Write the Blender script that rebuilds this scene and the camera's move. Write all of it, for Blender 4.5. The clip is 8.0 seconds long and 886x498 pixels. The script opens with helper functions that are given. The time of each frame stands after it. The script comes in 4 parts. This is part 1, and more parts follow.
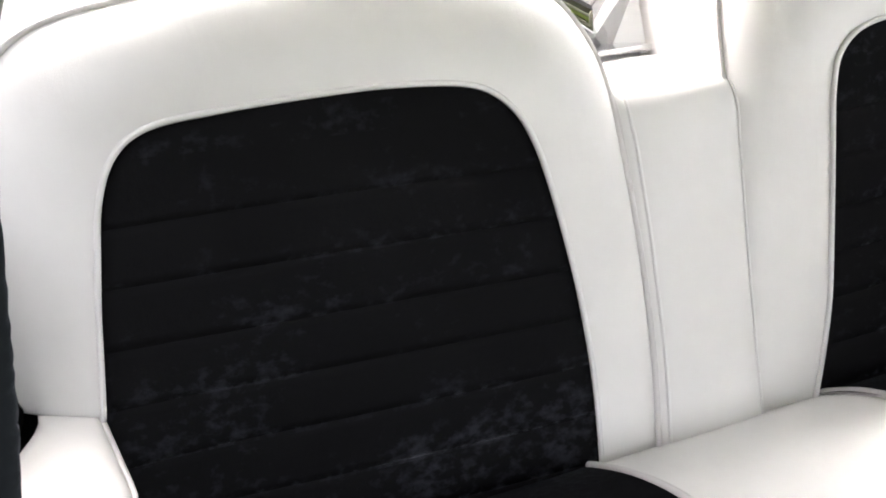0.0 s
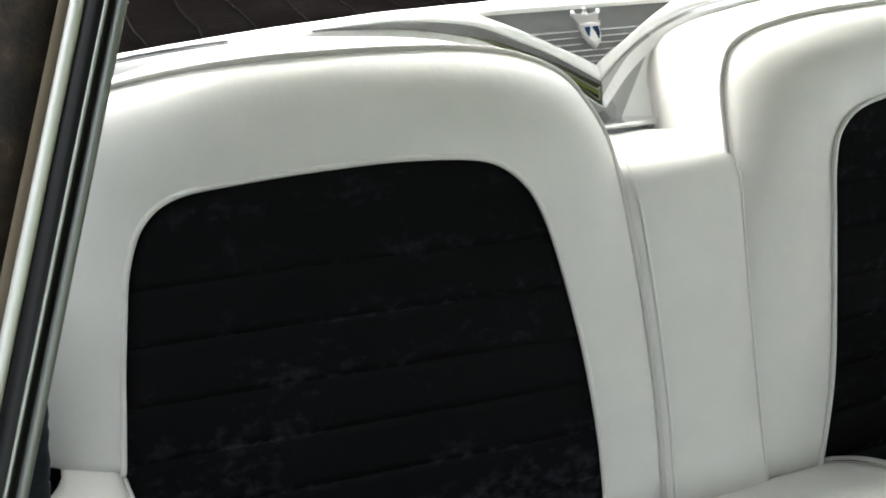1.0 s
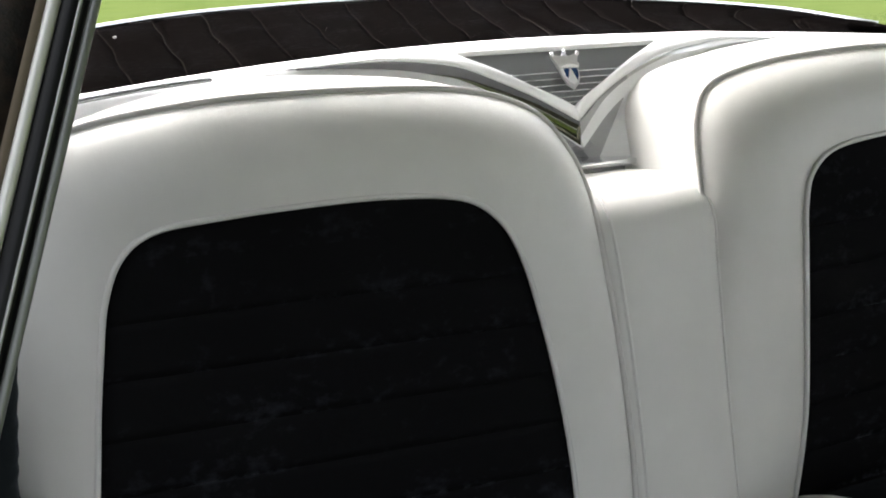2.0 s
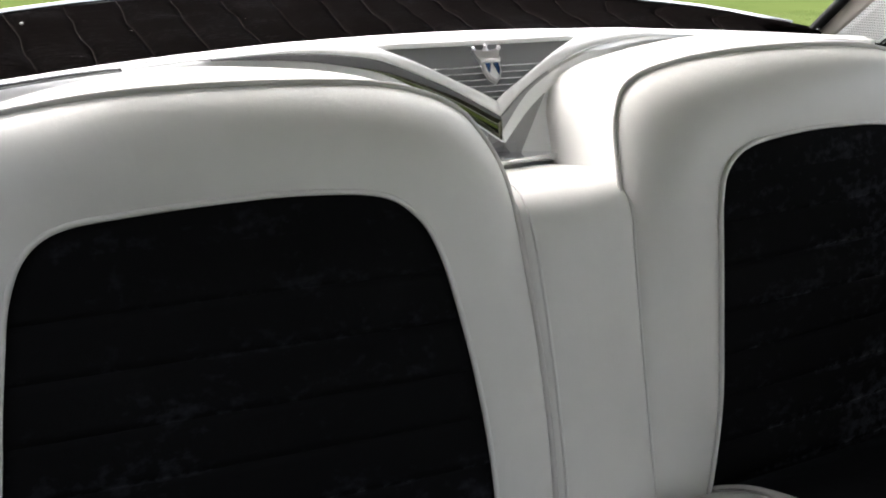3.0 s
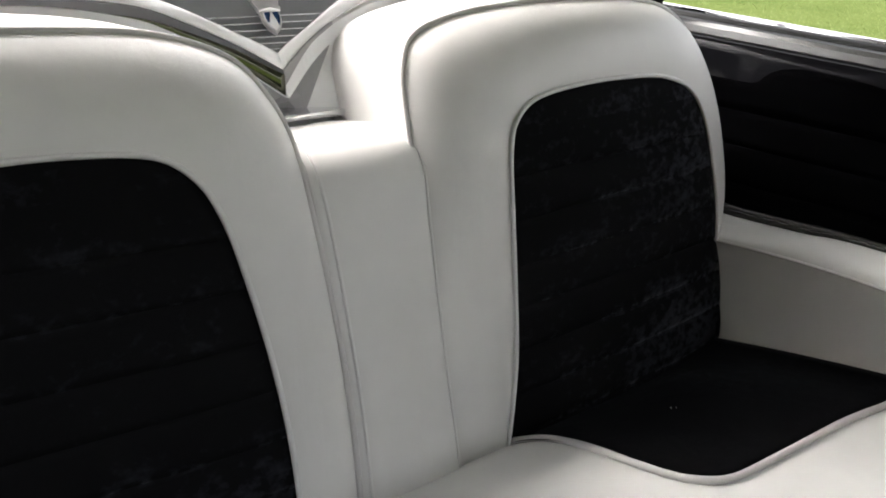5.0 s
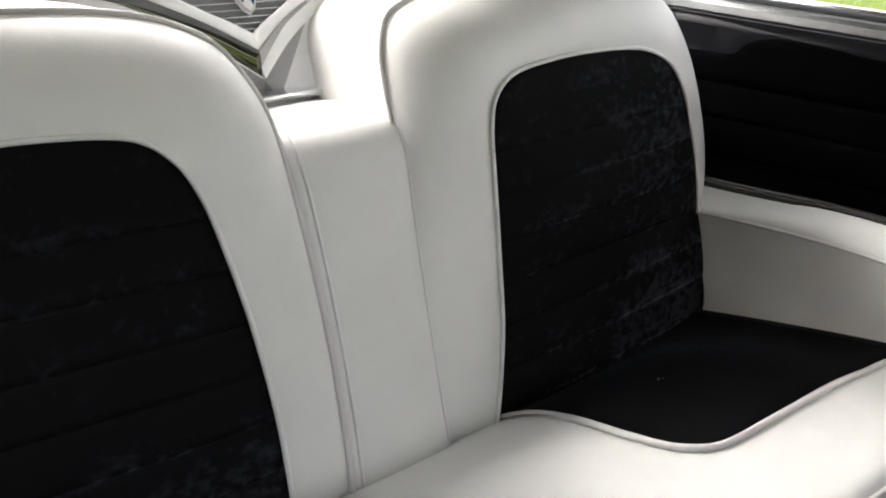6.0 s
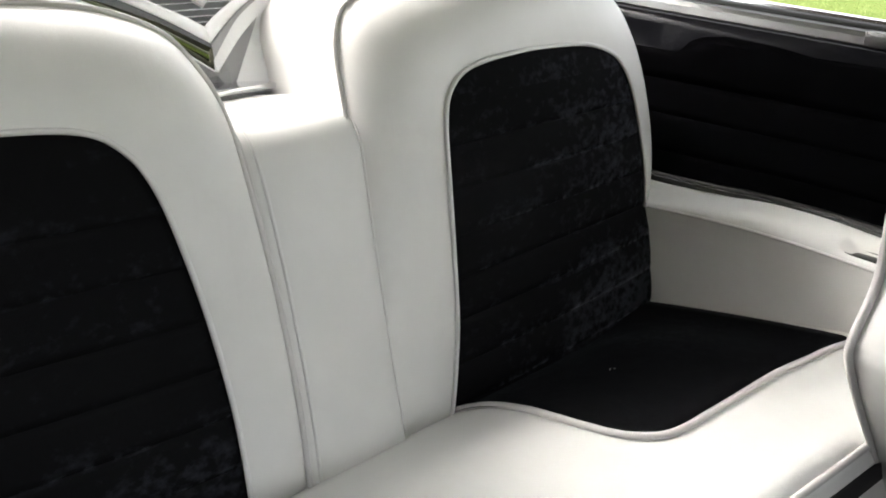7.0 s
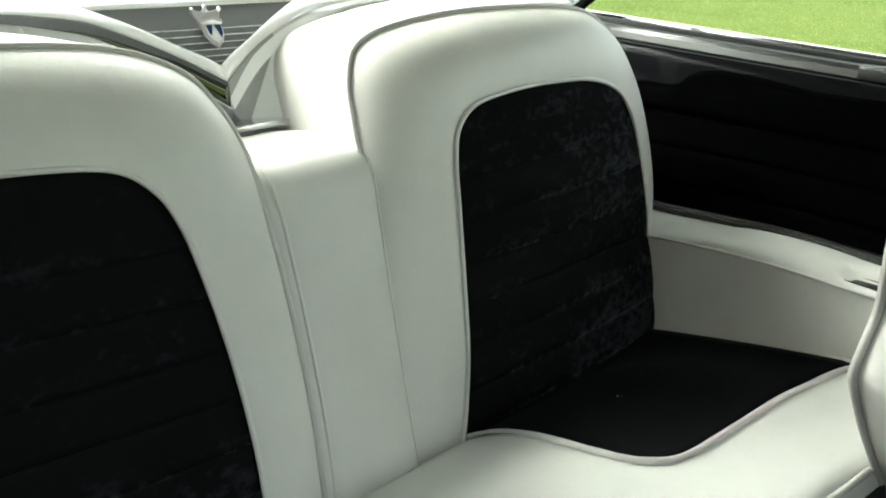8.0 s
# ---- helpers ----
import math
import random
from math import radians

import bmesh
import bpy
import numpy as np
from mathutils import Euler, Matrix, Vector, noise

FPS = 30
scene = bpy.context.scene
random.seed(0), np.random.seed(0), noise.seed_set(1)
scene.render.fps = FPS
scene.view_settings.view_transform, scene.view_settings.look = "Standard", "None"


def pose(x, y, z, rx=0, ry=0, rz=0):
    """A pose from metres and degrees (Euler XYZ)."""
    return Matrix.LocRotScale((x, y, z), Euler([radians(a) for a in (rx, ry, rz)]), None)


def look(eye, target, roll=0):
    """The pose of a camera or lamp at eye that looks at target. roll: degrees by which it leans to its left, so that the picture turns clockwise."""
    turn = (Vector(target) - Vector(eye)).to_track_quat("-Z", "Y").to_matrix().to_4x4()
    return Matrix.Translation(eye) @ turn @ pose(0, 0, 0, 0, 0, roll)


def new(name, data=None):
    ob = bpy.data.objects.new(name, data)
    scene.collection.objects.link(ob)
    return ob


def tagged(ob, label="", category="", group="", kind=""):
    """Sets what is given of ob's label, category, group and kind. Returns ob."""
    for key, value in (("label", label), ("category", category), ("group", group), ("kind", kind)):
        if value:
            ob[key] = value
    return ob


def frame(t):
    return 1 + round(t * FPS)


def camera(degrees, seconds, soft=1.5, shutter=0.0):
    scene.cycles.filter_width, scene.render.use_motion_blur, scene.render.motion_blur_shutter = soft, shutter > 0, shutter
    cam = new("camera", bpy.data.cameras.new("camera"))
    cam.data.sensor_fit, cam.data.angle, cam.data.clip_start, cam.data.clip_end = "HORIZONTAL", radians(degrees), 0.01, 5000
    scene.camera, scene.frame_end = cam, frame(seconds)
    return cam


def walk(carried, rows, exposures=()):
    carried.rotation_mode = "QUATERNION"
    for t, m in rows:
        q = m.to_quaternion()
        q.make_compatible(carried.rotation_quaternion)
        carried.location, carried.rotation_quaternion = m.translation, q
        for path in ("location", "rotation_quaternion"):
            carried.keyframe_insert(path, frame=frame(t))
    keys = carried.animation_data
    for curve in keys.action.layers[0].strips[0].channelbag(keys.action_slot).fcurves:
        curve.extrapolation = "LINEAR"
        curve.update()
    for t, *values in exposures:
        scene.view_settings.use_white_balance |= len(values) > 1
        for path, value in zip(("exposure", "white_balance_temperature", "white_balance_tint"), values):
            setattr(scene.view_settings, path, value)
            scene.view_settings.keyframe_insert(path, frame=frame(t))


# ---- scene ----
# ---------------------------------------------------------------- camera
cam = camera(52.42, 8.0, soft=1.9)
PATH = [
    (0.0, pose(-0.5871, -0.6879, 1.1015, 66.620, 2.649, -22.442)),
    (0.2, pose(-0.5888, -0.6894, 1.1048, 67.705, 3.059, -21.396)),
    (0.5, pose(-0.5944, -0.6976, 1.1138, 69.019, 2.929, -21.233)),
    (0.7, pose(-0.5938, -0.7078, 1.1152, 69.550, 2.465, -21.335)),
    (1.0, pose(-0.5933, -0.7163, 1.1255, 70.146, 2.153, -21.172)),
    (1.2, pose(-0.5976, -0.7161, 1.1291, 70.999, 1.890, -21.064)),
    (2.3, pose(-0.5814, -0.7317, 1.1399, 72.173, 0.802, -22.066)),
    (2.5, pose(-0.5808, -0.7267, 1.1421, 71.942, 0.613, -23.051)),
    (2.8, pose(-0.5752, -0.7246, 1.1392, 71.760, 0.310, -24.629)),
    (3.0, pose(-0.5700, -0.7237, 1.1387, 71.413, -0.000, -25.861)),
    (3.2, pose(-0.5654, -0.7220, 1.1415, 71.289, -0.372, -27.282)),
    (3.5, pose(-0.5621, -0.7194, 1.1442, 70.990, -0.809, -29.567)),
    (3.8, pose(-0.5565, -0.7185, 1.1420, 70.567, -1.238, -31.416)),
    (4.0, pose(-0.5545, -0.7132, 1.1358, 70.319, -1.642, -32.916)),
    (4.2, pose(-0.5533, -0.7095, 1.1365, 69.796, -1.857, -34.601)),
    (4.5, pose(-0.5478, -0.7007, 1.1321, 69.263, -2.246, -36.969)),
    (4.7, pose(-0.5421, -0.6918, 1.1336, 68.829, -2.563, -37.887)),
    (5.8, pose(-0.5439, -0.6818, 1.1084, 69.068, -1.103, -40.942)),
    (6.0, pose(-0.5442, -0.6813, 1.1155, 68.116, -1.140, -40.749)),
    (6.2, pose(-0.5409, -0.6794, 1.1177, 67.557, -0.731, -41.278)),
    (6.5, pose(-0.5465, -0.6770, 1.1159, 67.765, -1.036, -43.027)),
    (6.7, pose(-0.5520, -0.6771, 1.1165, 67.504, -1.371, -43.326)),
    (7.0, pose(-0.5586, -0.6766, 1.1175, 67.845, -2.157, -44.200)),
    (7.2, pose(-0.5654, -0.6732, 1.1191, 68.753, -1.947, -43.972)),
    (7.5, pose(-0.5764, -0.6744, 1.1216, 69.750, -2.669, -43.753)),
    (7.7, pose(-0.5809, -0.6777, 1.1264, 70.207, -2.736, -44.510)),
    (7.8, pose(-0.5842, -0.6803, 1.1277, 70.313, -2.521, -44.578)),
    (8.0, pose(-0.5910, -0.6804, 1.1284, 69.736, -1.886, -44.687)),
]
EXPOSURES = [(0.0, 3.37, 6600, 14), (0.5, 3.02, 6600, 9), (1.0, 2.57, 6500, 3), (1.2, 2.47, 6500, 3), (2.5, 1.87, 6450, 10), (3.5, 1.82, 6450, 10), (4.5, 1.87, 6550, 11), (6.0, 2.42, 6600, 11), (7.0, 2.57, 6600, 9), (7.5, 2.47, 6600, 3), (8.0, 2.27, 6600, -8)]
walk(cam, PATH, EXPOSURES)

# ---------------------------------------------------------------- world and light
world = bpy.data.worlds.new("sky")
scene.world = world
world.use_nodes = True
wn = world.node_tree.nodes
sky = wn.new("ShaderNodeTexSky")
sky.sky_type = "NISHITA"
sky.sun_disc = False
SUN_EL, SUN_ROT = radians(44), radians(-24)
sky.sun_elevation, sky.sun_rotation = SUN_EL, SUN_ROT
sky.air_density, sky.dust_density, sky.ozone_density = 1.0, 5.0, 0.5
haze = wn.new("ShaderNodeHueSaturation")
haze.inputs["Saturation"].default_value = 0.22
world.node_tree.links.new(sky.outputs[0], haze.inputs["Color"])
world.node_tree.links.new(haze.outputs[0], wn["Background"].inputs[0])
wn["Background"].inputs[1].default_value = 0.15
sun = new("sun", bpy.data.lights.new("sun", "SUN"))
sun.data.energy, sun.data.angle, sun.data.color = 0.22, radians(50), (1.0, 0.985, 0.96)
sun_dir = Vector((math.sin(SUN_ROT) * math.cos(SUN_EL), math.cos(SUN_ROT) * math.cos(SUN_EL), math.sin(SUN_EL)))
sun.matrix_basis = look(sun_dir * 20, (0, 0, 0))


# ---------------------------------------------------------------- materials
def material(name, base, rough=0.5, metal=0.0, **more):
    m = bpy.data.materials.new(name)
    m.use_nodes = True
    b = m.node_tree.nodes["Principled BSDF"]
    b.inputs["Base Color"].default_value = (*base, 1)
    b.inputs["Roughness"].default_value = rough
    b.inputs["Metallic"].default_value = metal
    for k, v in more.items():
        b.inputs[k.replace("_", " ")].default_value = v
    return m


def noise_node(m, scale, detail=4.0, rough=0.6, kind="ShaderNodeTexNoise"):
    nt = m.node_tree
    co = nt.nodes.new("ShaderNodeTexCoord")
    n = nt.nodes.new(kind)
    n.inputs["Scale"].default_value = scale
    if kind == "ShaderNodeTexNoise":
        n.inputs["Detail"].default_value = detail
        n.inputs["Roughness"].default_value = rough
    nt.links.new(co.outputs["Object"], n.inputs["Vector"])
    return n


def ramp(m, src, stops):
    r = m.node_tree.nodes.new("ShaderNodeValToRGB")
    e = r.color_ramp.elements
    for i, (p, c) in enumerate(stops):
        el = e[i] if i < 2 else e.new(p)
        el.position, el.color = p, (*c, 1)
    m.node_tree.links.new(src, r.inputs[0])
    return r


def to_input(m, src, name):
    m.node_tree.links.new(src, m.node_tree.nodes["Principled BSDF"].inputs[name])


def add_bump(m, src, strength, distance):
    nt = m.node_tree
    bsdf = nt.nodes["Principled BSDF"]
    b = nt.nodes.new("ShaderNodeBump")
    b.inputs["Strength"].default_value = strength
    b.inputs["Distance"].default_value = distance
    old = bsdf.inputs["Normal"].links
    if old:
        nt.links.new(old[0].from_socket, b.inputs["Normal"])
    nt.links.new(src, b.inputs["Height"])
    nt.links.new(b.outputs[0], bsdf.inputs["Normal"])


def leather(name, base, rough=0.42):
    m = material(name, base, rough)
    soil = noise_node(m, 6.0, 5.0)
    dark = tuple(c * 0.93 for c in base)
    to_input(m, ramp(m, soil.outputs[0], [(0.35, dark), (0.65, base)]).outputs[0], "Base Color")
    r = noise_node(m, 14.0, 4.0)
    to_input(m, ramp(m, r.outputs[0], [(0.3, (rough - 0.06,) * 3), (0.7, (rough + 0.08,) * 3)]).outputs[0], "Roughness")
    grain = noise_node(m, 1.0, kind="ShaderNodeTexVoronoi")
    grain.inputs["Scale"].default_value = 900.0
    add_bump(m, grain.outputs["Distance"], 0.12, 0.0006)
    wave = noise_node(m, 22.0, 3.0)
    add_bump(m, wave.outputs[0], 0.12, 0.004)
    crease = noise_node(m, 1.0, 5.0, 0.65)
    stretch = m.node_tree.nodes.new("ShaderNodeMapping")
    stretch.inputs["Scale"].default_value = (34.0, 10.0, 5.0)
    m.node_tree.links.new(crease.inputs["Vector"].links[0].from_socket, stretch.inputs[0])
    m.node_tree.links.new(stretch.outputs[0], crease.inputs["Vector"])
    crease.inputs["Distortion"].default_value = 1.2
    add_bump(m, crease.outputs[0], 0.05, 0.006)
    return m


# worn: crushed flecks in the nap, plus sheen painted in by position
def velvet(name, base, sheen=0.03, crushed=0.4, scale=110.0, worn=False):
    m = material(name, base, 0.95)
    b = m.node_tree.nodes["Principled BSDF"]
    b.inputs["Specular IOR Level"].default_value = 0.02
    b.inputs["Sheen Roughness"].default_value = 0.35
    b.inputs["Sheen Tint"].default_value = (0.82, 0.86, 1.0, 1)
    patch = noise_node(m, 8.0, 4.0, 0.6)
    crush = noise_node(m, scale, 3.0, 0.6)
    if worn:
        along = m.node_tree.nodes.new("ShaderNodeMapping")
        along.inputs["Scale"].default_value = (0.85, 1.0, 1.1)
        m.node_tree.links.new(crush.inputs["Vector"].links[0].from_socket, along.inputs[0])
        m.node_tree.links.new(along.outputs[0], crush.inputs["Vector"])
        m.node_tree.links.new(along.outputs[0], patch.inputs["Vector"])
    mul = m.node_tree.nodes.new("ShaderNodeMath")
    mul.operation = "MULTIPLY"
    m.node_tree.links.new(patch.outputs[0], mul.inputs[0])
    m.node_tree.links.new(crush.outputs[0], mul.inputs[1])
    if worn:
        # sheen from the driver's side painted in: crushed flecks get paler towards the door
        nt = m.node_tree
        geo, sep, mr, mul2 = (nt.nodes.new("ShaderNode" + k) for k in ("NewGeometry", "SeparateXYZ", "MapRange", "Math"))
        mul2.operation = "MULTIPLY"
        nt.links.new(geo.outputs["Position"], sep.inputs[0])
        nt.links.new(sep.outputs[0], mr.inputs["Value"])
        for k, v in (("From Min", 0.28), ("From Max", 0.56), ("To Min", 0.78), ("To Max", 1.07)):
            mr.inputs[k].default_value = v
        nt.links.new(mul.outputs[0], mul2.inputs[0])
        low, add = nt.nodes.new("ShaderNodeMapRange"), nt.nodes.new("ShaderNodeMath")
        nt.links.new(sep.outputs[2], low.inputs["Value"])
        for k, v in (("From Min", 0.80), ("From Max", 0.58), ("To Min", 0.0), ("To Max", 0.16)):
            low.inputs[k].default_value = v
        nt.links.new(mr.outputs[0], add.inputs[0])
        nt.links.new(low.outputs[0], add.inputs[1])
        # flecks are strongest just above each pleat seam
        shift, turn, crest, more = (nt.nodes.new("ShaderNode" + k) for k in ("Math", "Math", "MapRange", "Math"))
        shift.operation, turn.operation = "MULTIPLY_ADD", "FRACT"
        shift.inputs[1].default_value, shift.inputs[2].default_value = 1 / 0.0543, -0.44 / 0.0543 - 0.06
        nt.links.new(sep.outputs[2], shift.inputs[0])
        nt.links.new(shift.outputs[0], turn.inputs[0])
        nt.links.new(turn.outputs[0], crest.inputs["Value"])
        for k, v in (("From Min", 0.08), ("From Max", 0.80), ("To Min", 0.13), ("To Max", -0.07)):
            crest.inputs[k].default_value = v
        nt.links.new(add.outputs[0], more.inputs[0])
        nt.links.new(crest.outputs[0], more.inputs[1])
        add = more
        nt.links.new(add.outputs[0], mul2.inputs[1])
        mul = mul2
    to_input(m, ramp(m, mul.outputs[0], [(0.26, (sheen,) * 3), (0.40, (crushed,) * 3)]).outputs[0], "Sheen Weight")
    # base colour lifted in the flecks to stand for sheen
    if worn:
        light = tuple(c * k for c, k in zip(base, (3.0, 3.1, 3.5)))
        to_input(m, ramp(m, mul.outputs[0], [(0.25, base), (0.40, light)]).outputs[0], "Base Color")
    nap = noise_node(m, 900.0, 2.0)
    add_bump(m, nap.outputs[0], 0.3, 0.0008)
    fold = noise_node(m, 26.0, 4.0, 0.6)
    add_bump(m, fold.outputs[0], 0.35, 0.004)
    return m


WHITE = leather("white leather", (0.71, 0.70, 0.675))
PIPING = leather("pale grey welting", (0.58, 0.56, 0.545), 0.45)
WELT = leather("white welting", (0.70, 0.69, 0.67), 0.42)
REAR_WHITE = leather("white rear vinyl", (0.85, 0.85, 0.86), 0.4)
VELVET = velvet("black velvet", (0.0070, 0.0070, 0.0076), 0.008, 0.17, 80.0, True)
SEAT_VELVET = velvet("seat velvet", (0.004, 0.004, 0.0045), 0.02, 0.05)
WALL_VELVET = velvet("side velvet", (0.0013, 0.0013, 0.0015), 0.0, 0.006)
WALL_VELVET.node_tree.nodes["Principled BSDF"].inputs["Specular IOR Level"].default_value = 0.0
SHELF_VELVET = velvet("shelf velvet", (0.0025, 0.0020, 0.0019), 0.0, 0.022)
SHELF_VELVET.node_tree.nodes["Principled BSDF"].inputs["Specular IOR Level"].default_value = 0.0
ruck = noise_node(SHELF_VELVET, 1.0, 4.0, 0.55)
lay = SHELF_VELVET.node_tree.nodes.new("ShaderNodeMapping")
lay.inputs["Scale"].default_value = (14.0, 60.0, 10.0)
SHELF_VELVET.node_tree.links.new(ruck.inputs["Vector"].links[0].from_socket, lay.inputs[0])
SHELF_VELVET.node_tree.links.new(lay.outputs[0], ruck.inputs["Vector"])
ruck.inputs["Distortion"].default_value = 0.8
add_bump(SHELF_VELVET, ruck.outputs[0], 0.8, 0.010)
THREAD = material("thread", (0.015, 0.0125, 0.0115), 0.9, Specular_IOR_Level=0.0)
POST_GREY = material("satin grey post trim", (0.42, 0.43, 0.42), 0.35, 0.6)
POST_BLACK = material("black post paint", (0.004, 0.004, 0.005), 0.35, Specular_IOR_Level=0.25)
BLACK_GLOSS = material("black lacquer", (0.004, 0.004, 0.005), 0.14, Specular_IOR_Level=0.09)
BLACK_RUBBER = material("black rubber", (0.008, 0.008, 0.008), 0.6, Specular_IOR_Level=0.2)
CARPET = velvet("dark carpet", (0.03, 0.029, 0.03), 0.1, 0.2)
CHROME = material("chrome", (0.78, 0.79, 0.8), 0.09, 1.0)
BRUSHED = material("brushed trim", (0.62, 0.62, 0.62), 0.28, 1.0)
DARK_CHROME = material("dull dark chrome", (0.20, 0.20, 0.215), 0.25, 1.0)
# the next four carry the trim's reflections, shade and light in their colour
WING_DARK_TONE = material("chrome wing with dark reflection painted in", (0.12, 0.12, 0.128), 0.42, Specular_IOR_Level=0.3)
TRIM_SHADE = material("trim with shade painted grey", (0.34, 0.34, 0.35), 0.4)
WING_POLISHED = material("polished wing with dark reflection painted in", (0.13, 0.13, 0.10), 0.08, 1.0)
TRIM_LIT = material("silver trim with light painted in", (0.84, 0.85, 0.86), 0.35)
GREY = material("grey painted panel", (0.16, 0.165, 0.17), 0.4)
SILL_SATIN = material("satin window sill", (0.12, 0.12, 0.118), 0.28, 0.9)
BELT_EDGE = material("worn grey post edge", (0.20, 0.205, 0.20), 0.4, 0.5)
BELT = material("brushed belt metal", (0.06, 0.06, 0.058), 0.3, 0.9)
BLUE = material("blue enamel", (0.012, 0.035, 0.10), 0.25)
BADGE = material("aged badge chrome", (0.72, 0.72, 0.73), 0.3, 1.0)
HEADLINER = material("headliner", (0.50, 0.485, 0.48), 0.7)
BODY = material("black car paint", (0.01, 0.01, 0.011), 0.12)
BEIGE = material("beige edge vinyl", (0.62, 0.57, 0.51), 0.6)
SATIN = material("satin bright strip", (0.72, 0.71, 0.69), 0.45, 0.4)
TAN = material("tan weatherstrip", (0.13, 0.10, 0.07), 0.8)
RUST = material("brown jamb", (0.05, 0.032, 0.022), 0.8)
wear = noise_node(RUST, 60.0, 5.0, 0.7)
to_input(RUST, ramp(RUST, wear.outputs[0], [(0.42, (0.006, 0.004, 0.004)), (0.55, (0.03, 0.017, 0.010)), (0.70, (0.11, 0.07, 0.045))]).outputs[0], "Base Color")
add_bump(RUST, wear.outputs[0], 0.5, 0.002)
GLASS = material("window glass", (1, 1, 1), 0.0)
GLASS.node_tree.nodes["Principled BSDF"].inputs["Transmission Weight"].default_value = 1.0
GLASS.node_tree.nodes["Principled BSDF"].inputs["IOR"].default_value = 1.001
GLASS.node_tree.nodes["Principled BSDF"].inputs["Specular IOR Level"].default_value = 0.1

GRASS = material("lawn", (0.08, 0.14, 0.025), 0.95, Specular_IOR_Level=0.0)
g1 = noise_node(GRASS, 0.5, 6.0)
g2 = noise_node(GRASS, 30.0, 6.0, 0.7)
mix = GRASS.node_tree.nodes.new("ShaderNodeMath")
mix.operation = "ADD"
mix.inputs[1].default_value = 0.0
GRASS.node_tree.links.new(g1.outputs[0], mix.inputs[0])
GRASS.node_tree.links.new(g2.outputs[0], mix.inputs[1])
to_input(GRASS, ramp(GRASS, mix.outputs[0], [(0.75, (0.078, 0.112, 0.030)), (1.25, (0.112, 0.145, 0.044))]).outputs[0], "Base Color")
add_bump(GRASS, g2.outputs[0], 0.12, 0.01)


# ---------------------------------------------------------------- mesh helpers
def spline(ctrl, n):
    """n points along a smooth curve through the control points."""
    c = np.array(ctrl, float)
    c = np.vstack([2 * c[0] - c[1], c, 2 * c[-1] - c[-2]])
    k = len(c) - 3
    out = []
    for t in np.linspace(0, k - 1e-6, n):
        i = int(t)
        u = t - i
        p0, p1, p2, p3 = c[i:i + 4]
        out.append(0.5 * (2 * p1 + (p2 - p0) * u + (2 * p0 - 5 * p1 + 4 * p2 - p3) * u * u + (3 * p1 - p0 - 3 * p2 + p3) * u ** 3))
    return np.array(out)


def mesh(name, verts, faces, mat, smooth=True):
    me = bpy.data.meshes.new(name)
    me.from_pydata([tuple(map(float, v)) for v in verts], [], faces)
    me.materials.append(mat)
    if smooth:
        me.polygons.foreach_set("use_smooth", [True] * len(me.polygons))
    bm = bmesh.new()
    bm.from_mesh(me)
    bmesh.ops.recalc_face_normals(bm, faces=bm.faces)
    bm.to_mesh(me)
    bm.free()
    return me


def put(name, me, parent=None, label=""):
    ob = new(name, me)
    if parent is not None:
        ob.parent = parent
    if label:
        ob["label"] = label
    return ob


def sheet(grid, wrap=False):
    """Vertices and faces of a grid of points: grid[i][j]."""
    g = np.array(grid, float)
    a, b = g.shape[:2]
    f = [(i * b + j, i * b + j + 1, (i + 1) * b + j + 1, (i + 1) * b + j) for i in range(a - 1) for j in range(b - 1)]
    if wrap:
        f += [(i * b + b - 1, i * b, (i + 1) * b, (i + 1) * b + b - 1) for i in range(a - 1)]
    return g.reshape(-1, 3), f


def slab(grid, offset):
    """A closed solid between a grid and its copy moved by offset."""
    g = np.array(grid, float)
    v, f = sheet(g)
    n, (a, b) = len(v), g.shape[:2]
    w = v + np.array(offset, float).reshape(-1, 3) if np.ndim(offset) == 1 else np.array(offset, float).reshape(-1, 3)
    f2 = [tuple(n + q for q in reversed(x)) for x in f]
    rim = [i * b for i in range(a - 1, 0, -1)] + list(range(b)) + [i * b + b - 1 for i in range(1, a)] + [(a - 1) * b + j for j in range(b - 2, 0, -1)]
    side = [(rim[k], rim[(k + 1) % len(rim)], n + rim[(k + 1) % len(rim)], n + rim[k]) for k in range(len(rim))]
    return np.vstack([v, w]), f + f2 + side


def tube(path, r, seg=8, squash=1.0):
    """A closed rod along a path."""
    p = np.array(path, float)
    d = np.gradient(p, axis=0)
    d /= np.linalg.norm(d, axis=1)[:, None] + 1e-12
    ref = np.array((0.3, -0.9, 0.31))
    u = np.cross(d, ref)
    u /= np.linalg.norm(u, axis=1)[:, None] + 1e-12
    w = np.cross(d, u)
    rr = np.broadcast_to(np.asarray(r, float), (len(p),))
    ring = [p + (u * math.cos(a) + w * math.sin(a) * squash) * rr[:, None] for a in np.linspace(0, 2 * math.pi, seg, endpoint=False)]
    v, f = sheet(np.stack(ring, 1), wrap=True)
    n = len(p)
    f += [tuple(range(seg)), tuple((n - 1) * seg + k for k in reversed(range(seg)))]
    return v, f


